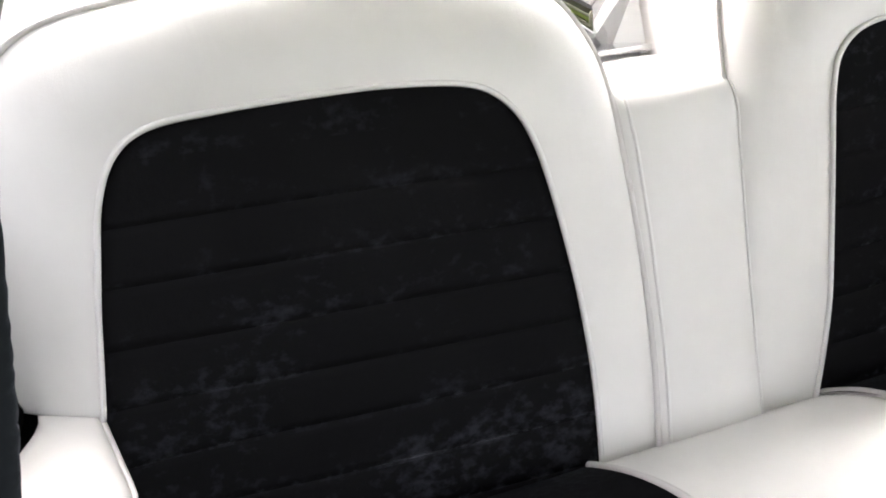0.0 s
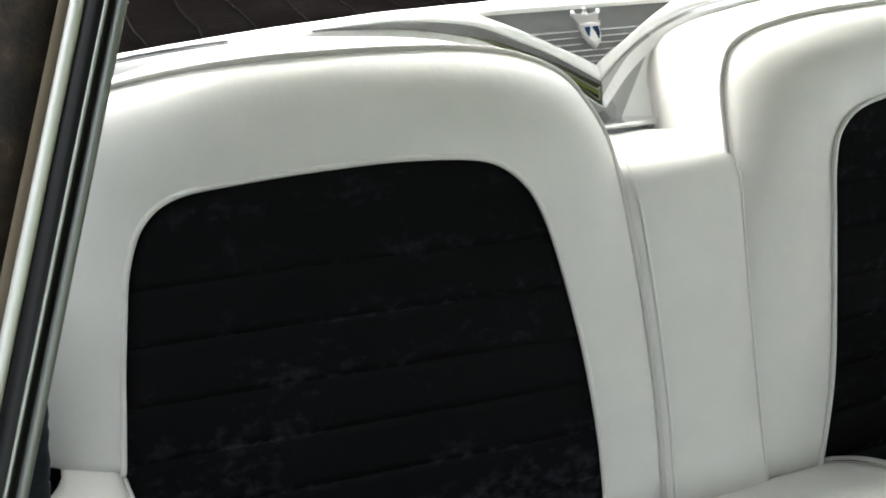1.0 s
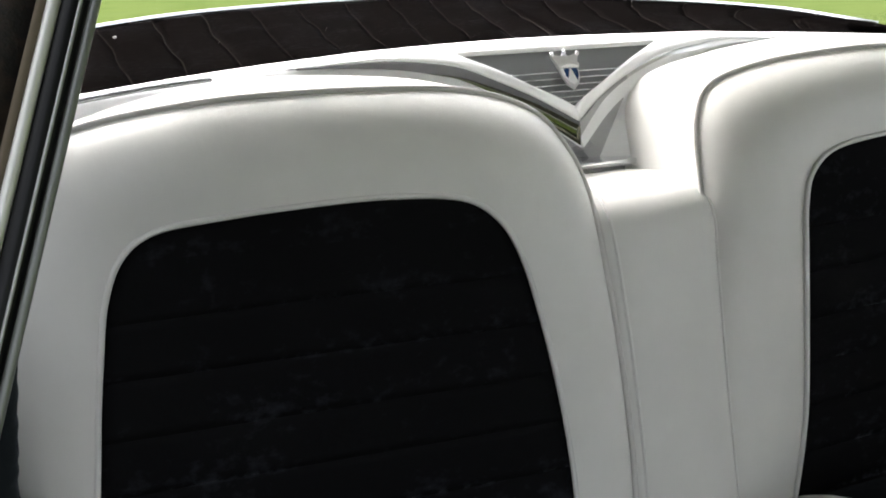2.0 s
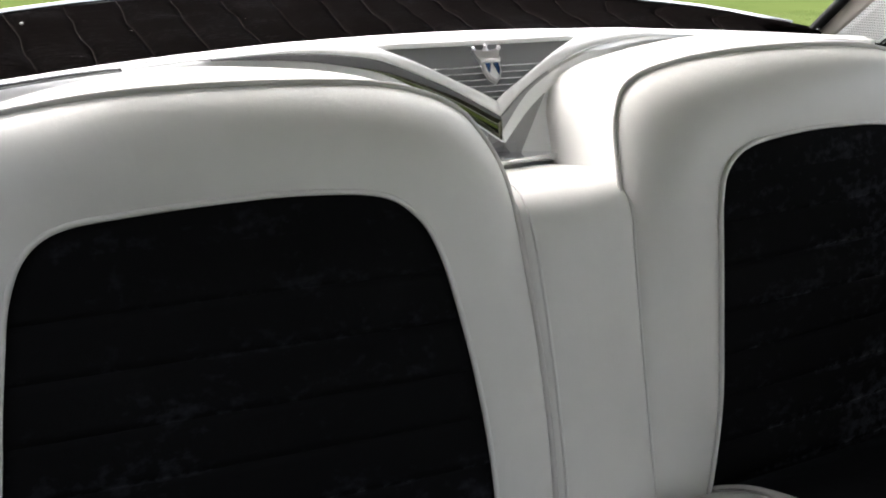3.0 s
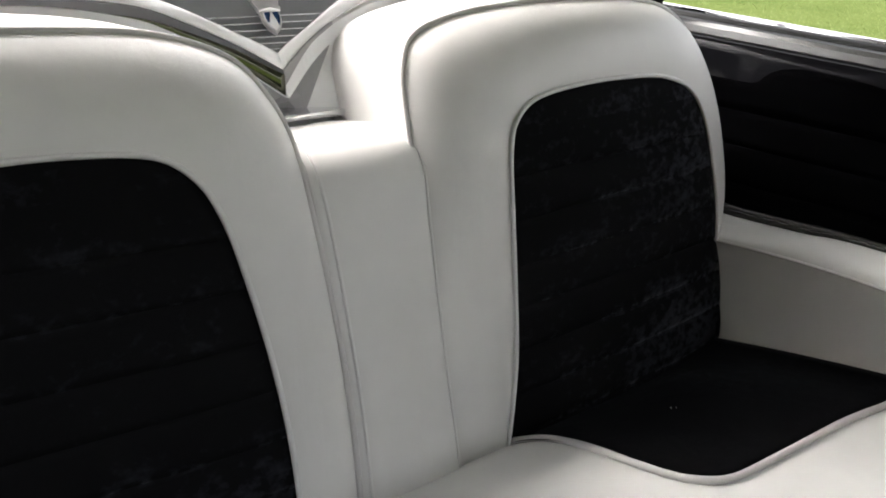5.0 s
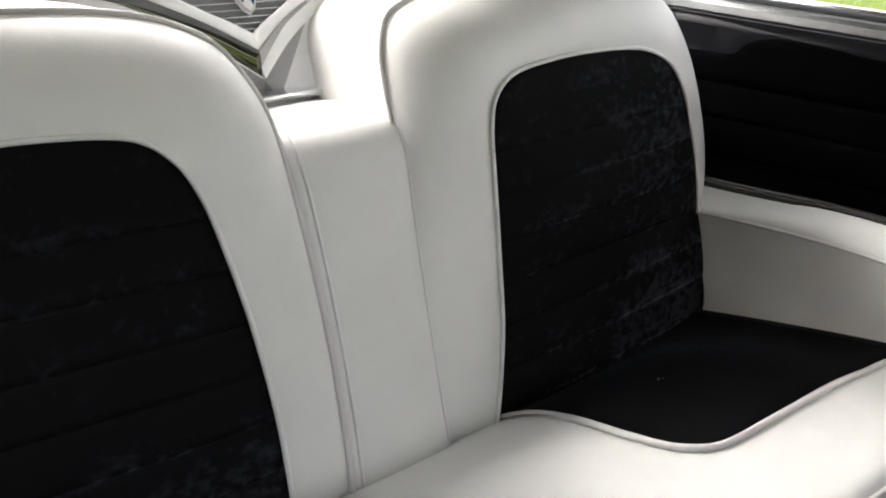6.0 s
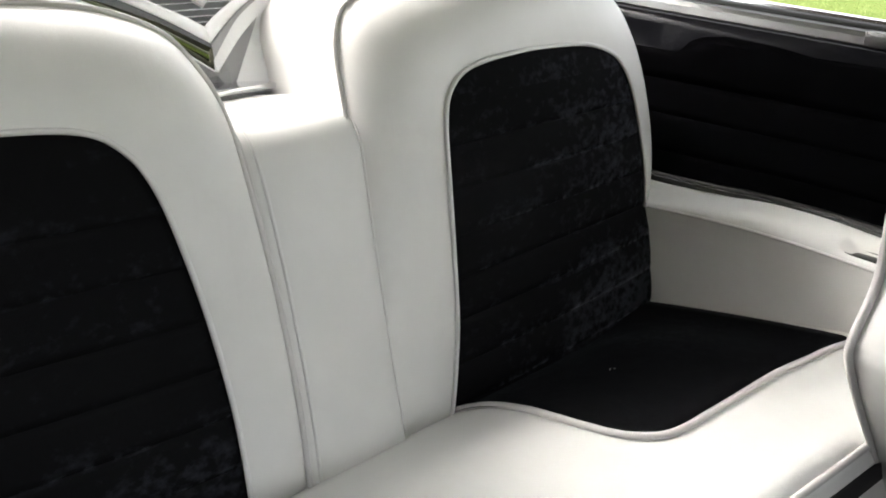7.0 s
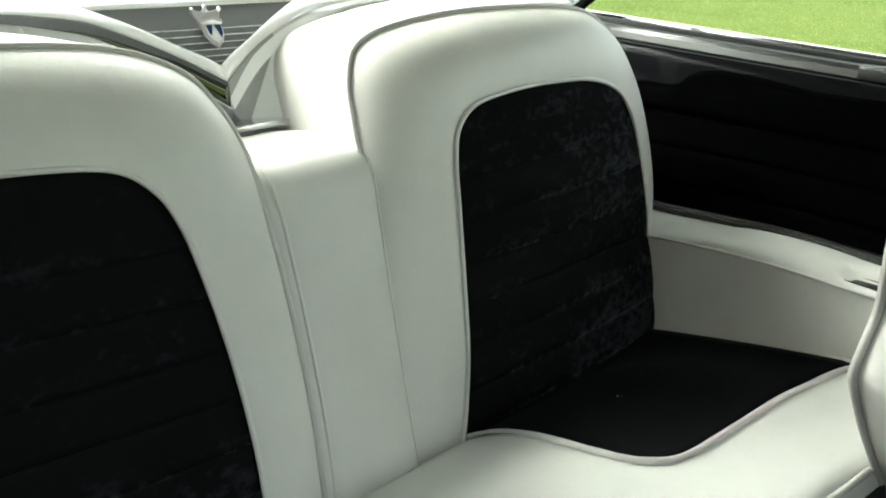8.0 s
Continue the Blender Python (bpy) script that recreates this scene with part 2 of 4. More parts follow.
def box(x0, x1, y0, y1, z0, z1, r=0.004):
    """A box with bevelled edges, as a bmesh turned into lists."""
    bm = bmesh.new()
    bmesh.ops.create_cube(bm, size=1.0)
    for v in bm.verts:
        v.co = Vector(((x0 + x1) / 2 + v.co.x * (x1 - x0), (y0 + y1) / 2 + v.co.y * (y1 - y0), (z0 + z1) / 2 + v.co.z * (z1 - z0)))
    bmesh.ops.bevel(bm, geom=bm.edges[:], offset=r, segments=2, affect="EDGES", profile=0.5)
    bm.verts.index_update()
    out = [tuple(v.co) for v in bm.verts], [tuple(v.index for v in f.verts) for f in bm.faces]
    bm.free()
    return out


def mirrored(v, side):
    v = np.array(v, float).copy()
    v[:, 0] *= side
    return v


def holder(name, at=(0, 0, 0)):
    ob = new(name)
    ob.location = at
    ob.empty_display_size = 0.05
    return ob


# ---------------------------------------------------------------- setting: lawn
R = 400.0
rings = [0.0, 2, 4, 8, 16, 40, 120, R]
lawn = [[(r * math.cos(a), r * math.sin(a), 0.0) for a in np.linspace(0, 2 * math.pi, 33)] for r in rings]
tagged(put("ground", mesh("ground", *sheet(lawn), GRASS)), "sunlit green lawn around the parked car", "lawn", kind="structure")


def grass_blades():
    """Blades standing in the mown lawn on the side that the quarter window shows."""
    n = 110000
    rng = np.random.default_rng(4)
    x = 1.3 + 15.0 * rng.random(n) ** 1.5
    y = -4.0 + 16.0 * rng.random(n)
    h = 0.008 + 0.014 * rng.random(n)
    a = rng.random(n) * 2 * math.pi
    lean = (rng.random((n, 2)) - 0.5) * 0.06
    wx, wy = np.cos(a) * 0.004, np.sin(a) * 0.004
    z = np.zeros(n)
    v = np.stack([np.stack([x - wx, y - wy, z], 1), np.stack([x + wx, y + wy, z], 1), np.stack([x + lean[:, 0], y + lean[:, 1], h], 1)], 1).reshape(-1, 3)
    me = bpy.data.meshes.new("grass")
    me.from_pydata(v.tolist(), [], np.arange(3 * n).reshape(-1, 3).tolist())
    me.materials.append(BLADES)
    tagged(put("grass", me), "bright green grass blades in the lawn", "grass", kind="stuff")


BLADES = material("grass blades", (0.1, 0.17, 0.03), 0.7, Specular_IOR_Level=0.1)
geo = BLADES.node_tree.nodes.new("ShaderNodeNewGeometry")
to_input(BLADES, ramp(BLADES, geo.outputs["Random Per Island"], [(0.0, (0.21, 0.265, 0.085)), (1.0, (0.29, 0.34, 0.14))]).outputs[0], "Base Color")
grass_blades()


# plain unseen brown wall beside the open door, added to block light there
g = [[(-2.3, y, z) for z in np.linspace(-0.02, 2.1, 6)] for y in np.linspace(-5.0, 1.6, 12)]
tagged(put("wall_light_block", mesh("wall_light_block", *slab(np.array(g), (-0.2, 0, 0)), RUST)), "unseen dark brown wall added to block light beside the car", "wall", kind="structure")


# ---------------------------------------------------------------- rear seat backs
def front_y(x, z):
    """Front face of the seat backs: reclined, and turned back a little towards the sides."""
    x = abs(x)
    y = 0.15 * (z - 0.5) + 0.04 * max(0.0, (x - 0.15) / 0.47) ** 2
    return y


INSERT_LEFT = [
    (0.1522, 0.4606), (0.1470, 0.5007), (0.1484, 0.6006), (0.1592, 0.7005), (0.1761, 0.7899), (0.1913, 0.8450), (0.2118, 0.8811), (0.2493, 0.9060),
    (0.3248, 0.9151), (0.4036, 0.9149), (0.4834, 0.9106), (0.5443, 0.9030), (0.5766, 0.8816), (0.5956, 0.8420), (0.6060, 0.7924), (0.6152, 0.7407),
    (0.6212, 0.6993), (0.6276, 0.6592),
]
INSERT_RIGHT = [
    (0.1384, 0.4641), (0.1522, 0.5014), (0.1729, 0.5985), (0.1802, 0.6987), (0.1847, 0.7905), (0.1879, 0.8481), (0.1997, 0.8861), (0.2357, 0.9105),
    (0.3149, 0.9206), (0.3970, 0.9214), (0.4787, 0.9160), (0.5400, 0.8998), (0.5754, 0.8765), (0.6005, 0.8384), (0.6149, 0.7912), (0.6244, 0.7409),
    (0.6280, 0.7002), (0.6250, 0.6598),
]
PIPE_LEFT = [
    (0.0747, -0.0084, 0.4608), (0.0743, 0.0008, 0.5003), (0.0728, 0.0214, 0.5996), (0.0743, 0.0484, 0.6979), (0.0766, 0.0845, 0.7960),
    (0.0779, 0.1279, 0.8835), (0.0942, 0.1564, 0.9345), (0.1268, 0.1750, 0.9714), (0.2044, 0.1733, 0.9980), (0.3222, 0.1628, 1.0090),
    (0.4512, 0.1606, 1.0104), (0.5516, 0.1717, 1.0007), (0.6167, 0.1823, 0.9854), (0.6547, 0.1841, 0.9618), (0.6898, 0.1796, 0.9218),
    (0.7170, 0.1720, 0.8674), (0.7344, 0.1631, 0.7911), (0.7369, 0.1531, 0.7201), (0.7286, 0.1421, 0.6613),
]
PIPE_RIGHT = [
    (0.0660, 0.0016, 0.4598), (0.0660, 0.0131, 0.4997), (0.0660, 0.0366, 0.5997), (0.0660, 0.0633, 0.6998), (0.0700, 0.0962, 0.8002),
    (0.0750, 0.1327, 0.8912), (0.0854, 0.1570, 0.9479), (0.1170, 0.1734, 0.9838), (0.1997, 0.1729, 1.0048), (0.3202, 0.1635, 1.0145),
    (0.4503, 0.1624, 1.0130), (0.5502, 0.1747, 1.0016), (0.6143, 0.1848, 0.9812), (0.6520, 0.1861, 0.9567), (0.6859, 0.1831, 0.9162),
    (0.7127, 0.1752, 0.8616), (0.7290, 0.1592, 0.7880), (0.7295, 0.1425, 0.7199), (0.7150, 0.1314, 0.6633),
]


def seat_y(x, z, side):
    """Front face of one seat back: each cushion sits at a slightly different tilt."""
    a, b, c = (0.0047, 0.051, -0.0439) if side > 0 else (0.0102, 0.0378, -0.0011)
    y = front_y(x, z) + a + b * (z - 0.7) + c * (abs(x) - 0.38)
    if side < 0:
        # the lower outer corner wraps forward into the armrest
        y -= 0.022 * min(1.0, max(0.0, (abs(x) - 0.50) / 0.13)) ** 2 * min(1.0, max(0.0, (0.70 - z) / 0.14))
    return y


def seat_back(side):
    seat = holder("bucket_seat", (side * 0.38, 0.1, 0.5))
    tagged(seat, "white leather rear seat back with black pleated velvet insert", "car seat", "rear seat backs")

    def part(name, vf, mat, parent=seat, label="", smooth=True):
        v = mirrored(vf[0], side)
        base = Vector((0, 0, 0))
        q = parent
        while q is not None:
            base += q.location
            q = q.parent
        me = mesh(name, v - np.array(base), vf[1], mat, smooth)
        return put(name, me, parent, label)

    n = 120
    inner2 = spline(INSERT_RIGHT if side > 0 else INSERT_LEFT, n)
    inner = np.array([(x, seat_y(x, z, side), z) for x, z in inner2])
    outer = spline(PIPE_RIGHT if side > 0 else PIPE_LEFT, n)
    # border that rolls from the insert to the outer piping
    rows = []
    full = np.interp(np.linspace(0, 1, n), [0, 0.60, 0.74, 1.0], [0.68, 0.68, 0.5, 0.4] if side > 0 else [0.68, 0.68, 0.38, 0.28])[:, None]
    for u in np.linspace(0, 1, 17):
        a, b = math.sin(u * math.pi / 2) ** 0.92, 0.88 * (1 - math.cos(u * math.pi / 2)) ** 1.15 + 0.12 * u
        a, b = full * a + (1 - full) * u, full * b + (1 - full) * u
        p = inner + (outer - inner) * np.array((1, 0, 1)) * a + (outer - inner) * np.array((0, 1, 0)) * b
        p[:, 1] -= 0.008 * math.sin(math.pi * u ** 0.8) * full[:, 0]
        # the foot tucks in behind the cushion
        p[:, 1] += 0.022 * min(1.0, 4 * u) * np.clip((0.515 - p[:, 2]) / 0.055, 0, 1) ** 1.5
        rows.append(p)
    for u in (0.03, 0.3, 0.65, 1.0):
        q = outer.copy()
        end = np.maximum(outer[:, 1] + 0.015, np.minimum(np.interp(outer[:, 0], [0.20, 0.30, 0.36], [0.31, 0.331, 0.350]), 0.412 - 0.41 * outer[:, 0] ** 2))
        q[:, 1] = outer[:, 1] + (end - outer[:, 1]) * u
        q[:, 2] -= 0.003 * u - 0.002 * (u < 0.1)
        q[:, 0] += 0.002 * (u < 0.1) * np.sign(0.38 - q[:, 0])
        rows.append(q)
    # the lower end rolls under above the armrest
    rolled = [np.vstack([p] + [p[-1:] + np.array((0, 0.010 * (1 - math.cos(t)), -0.007 * math.sin(t))) for t in (0.4, 0.8, 1.2, 1.57)] + [p[-1:] + np.array((0, 0.03, -0.007))]) for p in rows]
    part("bolster", sheet(rolled), WHITE)
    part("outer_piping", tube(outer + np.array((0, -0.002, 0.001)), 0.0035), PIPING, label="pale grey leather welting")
    curl = np.vstack([inner] + [inner[-1:] + np.array(d) for d in ((0.001, 0.002, -0.005), (0.005, 0.007, -0.008), (0.012, 0.014, -0.009))])
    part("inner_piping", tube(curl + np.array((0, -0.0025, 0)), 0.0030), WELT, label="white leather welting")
    # the seat's closed back board
    rear = [[(x, 0.255, z) for z in np.linspace(0.44, 0.90, 4)] for x in np.linspace(0.11, 0.66, 6)]
    part("back_board", slab(rear, (0, 0.008, 0)), CARPET)

    # velvet insert, sewn in cross pleats
    insert = holder("insert")
    insert.parent = seat
    insert["label"] = "black crushed velvet insert with cross pleats"
    zs = inner2[:, 1]
    top = int(np.argmax(zs))
    zmax = float(zs.max()) - 0.0002
    left = inner2[:top + 1]
    right = inner2[top:]
    zl, xl = left[:, 1], left[:, 0]
    zr, xr = np.append(0.44, right[::-1, 1]), np.append(0.68, right[::-1, 0])
    edges = [0.44, 0.495, 0.549, 0.605, 0.658, 0.710, 0.766, 0.819, 0.917]
    for k in range(len(edges) - 1):
        za, zb = edges[k], edges[k + 1]
        m = 7 if k < 7 else 15
        g = []
        for j in range(m):
            w = j / (m - 1)
            row = []
            for s in np.linspace(0, 1, 25):
                z = za + (zb - za) * w + 0.006 * math.sin(s * math.pi)
                z = min(z, zmax)
                a, b = np.interp(z, zl, xl) - 0.002, np.interp(z, zr, xr) + 0.002
                x = a + (b - a) * s
                puff = 0.006 * (math.sin(math.pi * min(max(w, 0.0), 1.0)) ** 0.75 if k < 7 else min(1, math.sin(math.pi * (0.5 * w + 0.0)) * 1.4) ** 0.5 * (1 - 0.5 * w))
                puff *= min(1.0, math.sin(s * math.pi) * 2.2) ** 0.6 * (1.0 if side > 0 else 0.42)
                crown = 0.006 * math.sin(s * math.pi)
                row.append((x, seat_y(x, z, side) + 0.0015 - 0.75 * puff - 0.4 * crown, z))
            g.append(row)
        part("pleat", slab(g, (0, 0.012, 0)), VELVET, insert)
    return seat


seat_back(1)
seat_back(-1)


# ---------------------------------------------------------------- upholstered centre divider
WELT_LEFT = [
    (-0.0612, -0.0118, 0.4531), (-0.0588, 0.0151, 0.5827), (-0.0586, 0.0487, 0.7021), (-0.0579, 0.0832, 0.7966), (-0.0590, 0.0995, 0.8371),
    (-0.0578, 0.1197, 0.8627), (-0.0542, 0.1538, 0.8748),
]
WELT_RIGHT = [
    (0.0682, -0.0120, 0.4527), (0.0648, 0.0197, 0.5814), (0.0666, 0.0530, 0.7013), (0.0728, 0.0841, 0.7973), (0.0761, 0.0986, 0.8395),
    (0.0770, 0.1194, 0.8664), (0.0795, 0.1538, 0.8799),
]


def centre_divider():
    thing = holder("centre_divider", (0, 0.1, 0.46))
    tagged(thing, "white leather divider between the rear seat backs", "seat divider")
    off = np.array((0, 0.1, 0.46))
    tail = [(0.205, 0.873), (0.262, 0.862)]
    left = spline(WELT_LEFT + [(-0.052, y, z - 0.004) for y, z in tail], 48)
    right = spline(WELT_RIGHT + [(0.080, y, z) for y, z in tail], 48)
    mid = (left + right) / 2
    pad = np.pad(mid, ((11, 11), (0, 0)), mode="edge")
    soft = np.stack([np.convolve(pad[:, k], np.hanning(25)[1:-1] / np.hanning(25).sum(), "valid") for k in range(3)], 1)
    soft[:4], soft[-4:] = mid[:4], mid[-4:]
    g = []
    for a, b, m, tan in zip(left, right, soft, np.gradient(soft, axis=0)):
        out = np.array((0, -tan[2], tan[1]))
        out /= np.linalg.norm(out)
        row = []
        # side strip, rounded left edge, softly crowned face, rounded right edge, side
        for dx, dn in ((-0.020, -0.055), (-0.018, -0.012), (-0.013, -0.0035), (-0.004, -0.0008), (0, 0)):
            row.append(a + np.array((dx, 0, 0)) + out * dn)
        for q in np.linspace(0.05, 0.95, 18):
            full = 1 - (2 * q - 1) ** 4
            row.append(a * (1 - q) + b * q + (m - (a + b) / 2) * full * np.array((0, 1, 1)) + out * 0.006 * full)
        for dx, dn in ((0.0, 0.0), (0.003, -0.002), (0.006, -0.007), (0.008, -0.016), (0.008, -0.055)):
            row.append(b + np.array((dx, 0, 0)) + out * dn)
        g.append(row)
    put("body", mesh("body", *slab(np.array(g) - off, (0, 0.03, -0.015)), WHITE), thing)
    put("piping", mesh("piping", *tube(left[:40] - off + np.array((0, -0.0005, 0)), 0.0021), WELT), thing, "thin white leather welting")
    put("piping", mesh("piping", *tube(right[:40] - off + np.array((0.0015, -0.0005, 0)), 0.0015), WELT), thing, "thin white leather welting")
    rest = spline([(-0.0695, p[1] + 0.006, p[2]) for p in WELT_LEFT], 40)
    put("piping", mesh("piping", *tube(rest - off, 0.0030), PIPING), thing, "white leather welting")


centre_divider()


# ---------------------------------------------------------------- rear seat cushion
CUSHION_EDGE = [
    (0.1599, 0.0128), (0.1626, -0.0123), (0.1637, -0.0415), (0.1596, -0.0940), (0.1556, -0.1608), (0.1624, -0.2159), (0.1798, -0.2494), (0.2157, -0.2712),
    (0.2959, -0.2774), (0.4102, -0.2824), (0.5005, -0.2865), (0.5647, -0.2903), (0.6324, -0.3086),
]


def cushion_z(x, y):
    """Pillowed bench: it rises quickly from the seat back and levels out towards the front."""
    t = min(1.0, max(0.0, (0.05 - y) / 0.36))
    side = min(1.0, max(0.0, (abs(x) - 0.40) / 0.18))
    side = side * side * (3 - 2 * side)
    flat = 0.4985 + 0.060 * min(1.0, max(-0.1, (0.02 - y) / 0.30))
    return (0.455 + 0.117 * (1 - (1 - t) ** 2.6)) * (1 - side) + flat * side


def rear_cushion():
    thing = holder("rear_seat_cushion", (0, -0.15, 0.36))
    tagged(thing, "white leather rear bench cushion with black velvet seats", "car seat")
    off = np.array((0, -0.15, 0.36))
    g = []
    for x in np.linspace(-0.72, 0.72, 49):
        yf = -0.365 - 0.07 * abs(x)
        col = [(x, y, cushion_z(x, y)) for y in np.linspace(0.05, yf, 26)]
        for a in np.linspace(10, 80, 6):
            col.append((x, yf - 0.03 * math.sin(radians(a)), cushion_z(x, yf) - 0.03 * (1 - math.cos(radians(a)))))
        col.append((x, yf - 0.03, 0.42))
        g.append(col)
    g = np.array(g) - off
    put("body", mesh("body", *slab(g, (0, 0.0, -0.10)), WHITE), thing)
    val = np.array([[(x, -0.365 - 0.07 * abs(x) - 0.034 + 0.03 * q, 0.528 - 0.258 * q) for q in np.linspace(0, 1, 4)] for x in np.linspace(-0.74, 0.74, 40)]) - off
    put("valance", mesh("valance", *slab(val, (0, 0.01, 0)), CARPET), thing, "dark carpet valance under the cushion")
    front = np.array([(x, -0.365 - 0.07 * abs(x) - 0.026, cushion_z(x, -0.40) - 0.012) for x in np.linspace(-0.72, 0.72, 60)]) - off
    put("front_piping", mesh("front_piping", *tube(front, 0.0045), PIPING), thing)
    for side in (-1, 1):
        e = spline(CUSHION_EDGE, 90)
        gi = []
        for x, y1 in e[::2]:
            gi.append([(side * x, y, cushion_z(x, y) + 0.004 - 0.003 * (1 - math.sin(math.pi * q))) for q, y in zip(np.linspace(0, 1, 16), np.linspace(0.04, y1, 16))])
        put("velvet_seat", mesh("velvet_seat", *slab(np.array(gi) - off, (0, 0, -0.012)), SEAT_VELVET), thing, "black velvet seat panel")
        line = np.array([(side * x, y, cushion_z(x, y) + 0.003) for x, y in e]) - off
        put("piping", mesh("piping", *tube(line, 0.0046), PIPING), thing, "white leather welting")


rear_cushion()


# ---------------------------------------------------------------- armrests
STRIP = spline([(0.686, -0.12), (0.688, -0.07), (0.708, 0.0), (0.731, 0.075), (0.735, 0.16), (0.726, 0.25), (0.716, 0.33), (0.706, 0.45), (0.706, 0.63)], 60)


def strip_x(y, side=-1):
    return float(np.interp(-y, STRIP[:, 1], STRIP[:, 0])) + (0.012 * min(1.0, max(0.0, (y + 0.05) / 0.12)) if side > 0 else 0.0)


ARM_EDGE = spline([(0.10, 0.6336, 0.6475), (0.0, 0.6361, 0.6553), (-0.1, 0.6376, 0.6606), (-0.2, 0.6376, 0.6615), (-0.3, 0.6360, 0.6580), (-0.62, 0.6340, 0.650)], 60)


def arm_edge(y, side):
    """Across and height of the welted inner edge of the armrest."""
    lean = 0.025 * min(1.0, max(0.0, (0.10 - y) / 0.16)) if side < 0 else 0.0
    return float(np.interp(-y, -ARM_EDGE[:, 0], ARM_EDGE[:, 1])) - lean, float(np.interp(-y, -ARM_EDGE[:, 0], ARM_EDGE[:, 2]))


def armrest(side):
    thing = holder("armrest", (side * 0.7, -0.1, 0.5))
    tagged(thing, "white leather rear armrest with recessed dark ashtray", "armrest", "rear armrests")
    off = np.array((side * 0.7, -0.1, 0.5))
    ys = np.concatenate([np.linspace(0.12, -0.232, 20), np.linspace(-0.238, -0.268, 6), np.linspace(-0.29, -0.36, 4), np.linspace(-0.366, -0.384, 4), np.linspace(-0.40, -0.62, 9)])
    prof = []
    for y in ys:
        xi, ze = arm_edge(y, side)
        zt = ze + 0.003
        rise = 0.012 * min(1.0, max(-0.3, (0.09 - y) / 0.16)) + 0.004
        dip = min(1.0, max(0.0, (-0.236 - y) / 0.03)) * min(1.0, max(0.0, (y + 0.386) / 0.02))
        dip = 0.017 * dip * dip * (3 - 2 * dip)
        xo = strip_x(y, side) - 0.004
        up = max(0.0, 0.676 - zt - rise) if side > 0 else 0.0
        row = [(0.628, y, 0.46), (min(0.634, xi + 0.004), y, 0.53), (xi + 0.0035, y, 0.58), (xi + 0.003, y, zt - 0.02), (xi + 0.0005, y, zt - 0.006), (xi + 0.002, y, zt + 0.1 * rise), (xi + 0.007, y, zt + 0.55 * rise - 0.2 * dip),
               (xi + 0.013, y, zt + 0.8 * rise - 0.8 * dip), (xi + 0.020, y, zt + rise - dip), (xi + 0.034, y, zt + rise + 0.002 - dip + 0.2 * up), (xi + 0.042, y, zt + rise + 0.002 - 0.6 * dip + 0.35 * up),
               (xi + 0.047, y, zt + rise + 0.002 + 0.45 * up), (max(xi + 0.05, xo - 0.012), y, zt + rise + 0.0015 + 0.8 * up), (xo, y, zt + rise - 0.001 + up), (xo + 0.003, y, zt - 0.02), (xo + 0.003, y, 0.46)]
        prof.append([(side * a, b, c) for a, b, c in row])
    g = np.array(prof) - off
    v, f = sheet(g, wrap=True)
    b = len(prof[0])
    f += [tuple(range(b)), tuple((len(prof) - 1) * b + k for k in reversed(range(b)))]
    put("body", mesh("body", v, f, WHITE), thing)
    line = np.array([(side * (arm_edge(y, side)[0] - 0.0005), y, arm_edge(y, side)[1]) for y in ys]) - off
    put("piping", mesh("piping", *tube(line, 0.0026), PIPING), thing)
    ys = ys if side > 0 else ys[ys < 0.0]
    strip = np.array([(side * strip_x(y, side), y, 0.675) for y in ys]) - off
    wob = np.array([0.0010 * math.sin(31 * y) + 0.0006 * math.sin(77 * y + 1) for y in ys])[:, None] * np.array((side, 0, 0.5))
    band = [strip + np.array((side * a, 0, c)) + wob * k for a, c, k in ((-0.004, -0.006, 0), (-0.002, 0.0, 0.3), (0.002, 0.004, 1), (0.005, 0.008, 1), (0.009, 0.011, 0.3), (0.014, 0.012, 0))]
    put("edge_band", mesh("edge_band", *slab(np.stack(band, 1), (side * 0.003, 0, -0.012)), BELT), thing, "dull dark metal edge band")
    put("chrome_strip", mesh("chrome_strip", *tube(strip + np.array((side * 0.003, 0, 0.006)) + wob, 0.0010, 8), DARK_CHROME), thing, "wavy chrome bead")
    # ashtray sunk into the scooped top
    xi, ze = arm_edge(-0.31, side)
    tray = box(xi + 0.012, xi + 0.041, -0.372, -0.250, ze - 0.004, ze + 0.0065, 0.003)
    put("ashtray", mesh("ashtray", mirrored(tray[0], side) - off, tray[1], POST_BLACK), thing, "dark ashtray pocket")
    rim = np.array([(side * a, y, ze + 0.0085) for a, y in ((xi + 0.012, -0.372), (xi + 0.012, -0.256), (xi + 0.016, -0.250), (xi + 0.037, -0.250), (xi + 0.041, -0.256), (xi + 0.041, -0.372), (xi + 0.012, -0.372))]) - off
    put("ashtray_rim", mesh("ashtray_rim", *tube(rim, 0.0018, 8), BELT), thing, "dull metal ashtray rim")
    return thing


armrest(1)
armrest(-1)


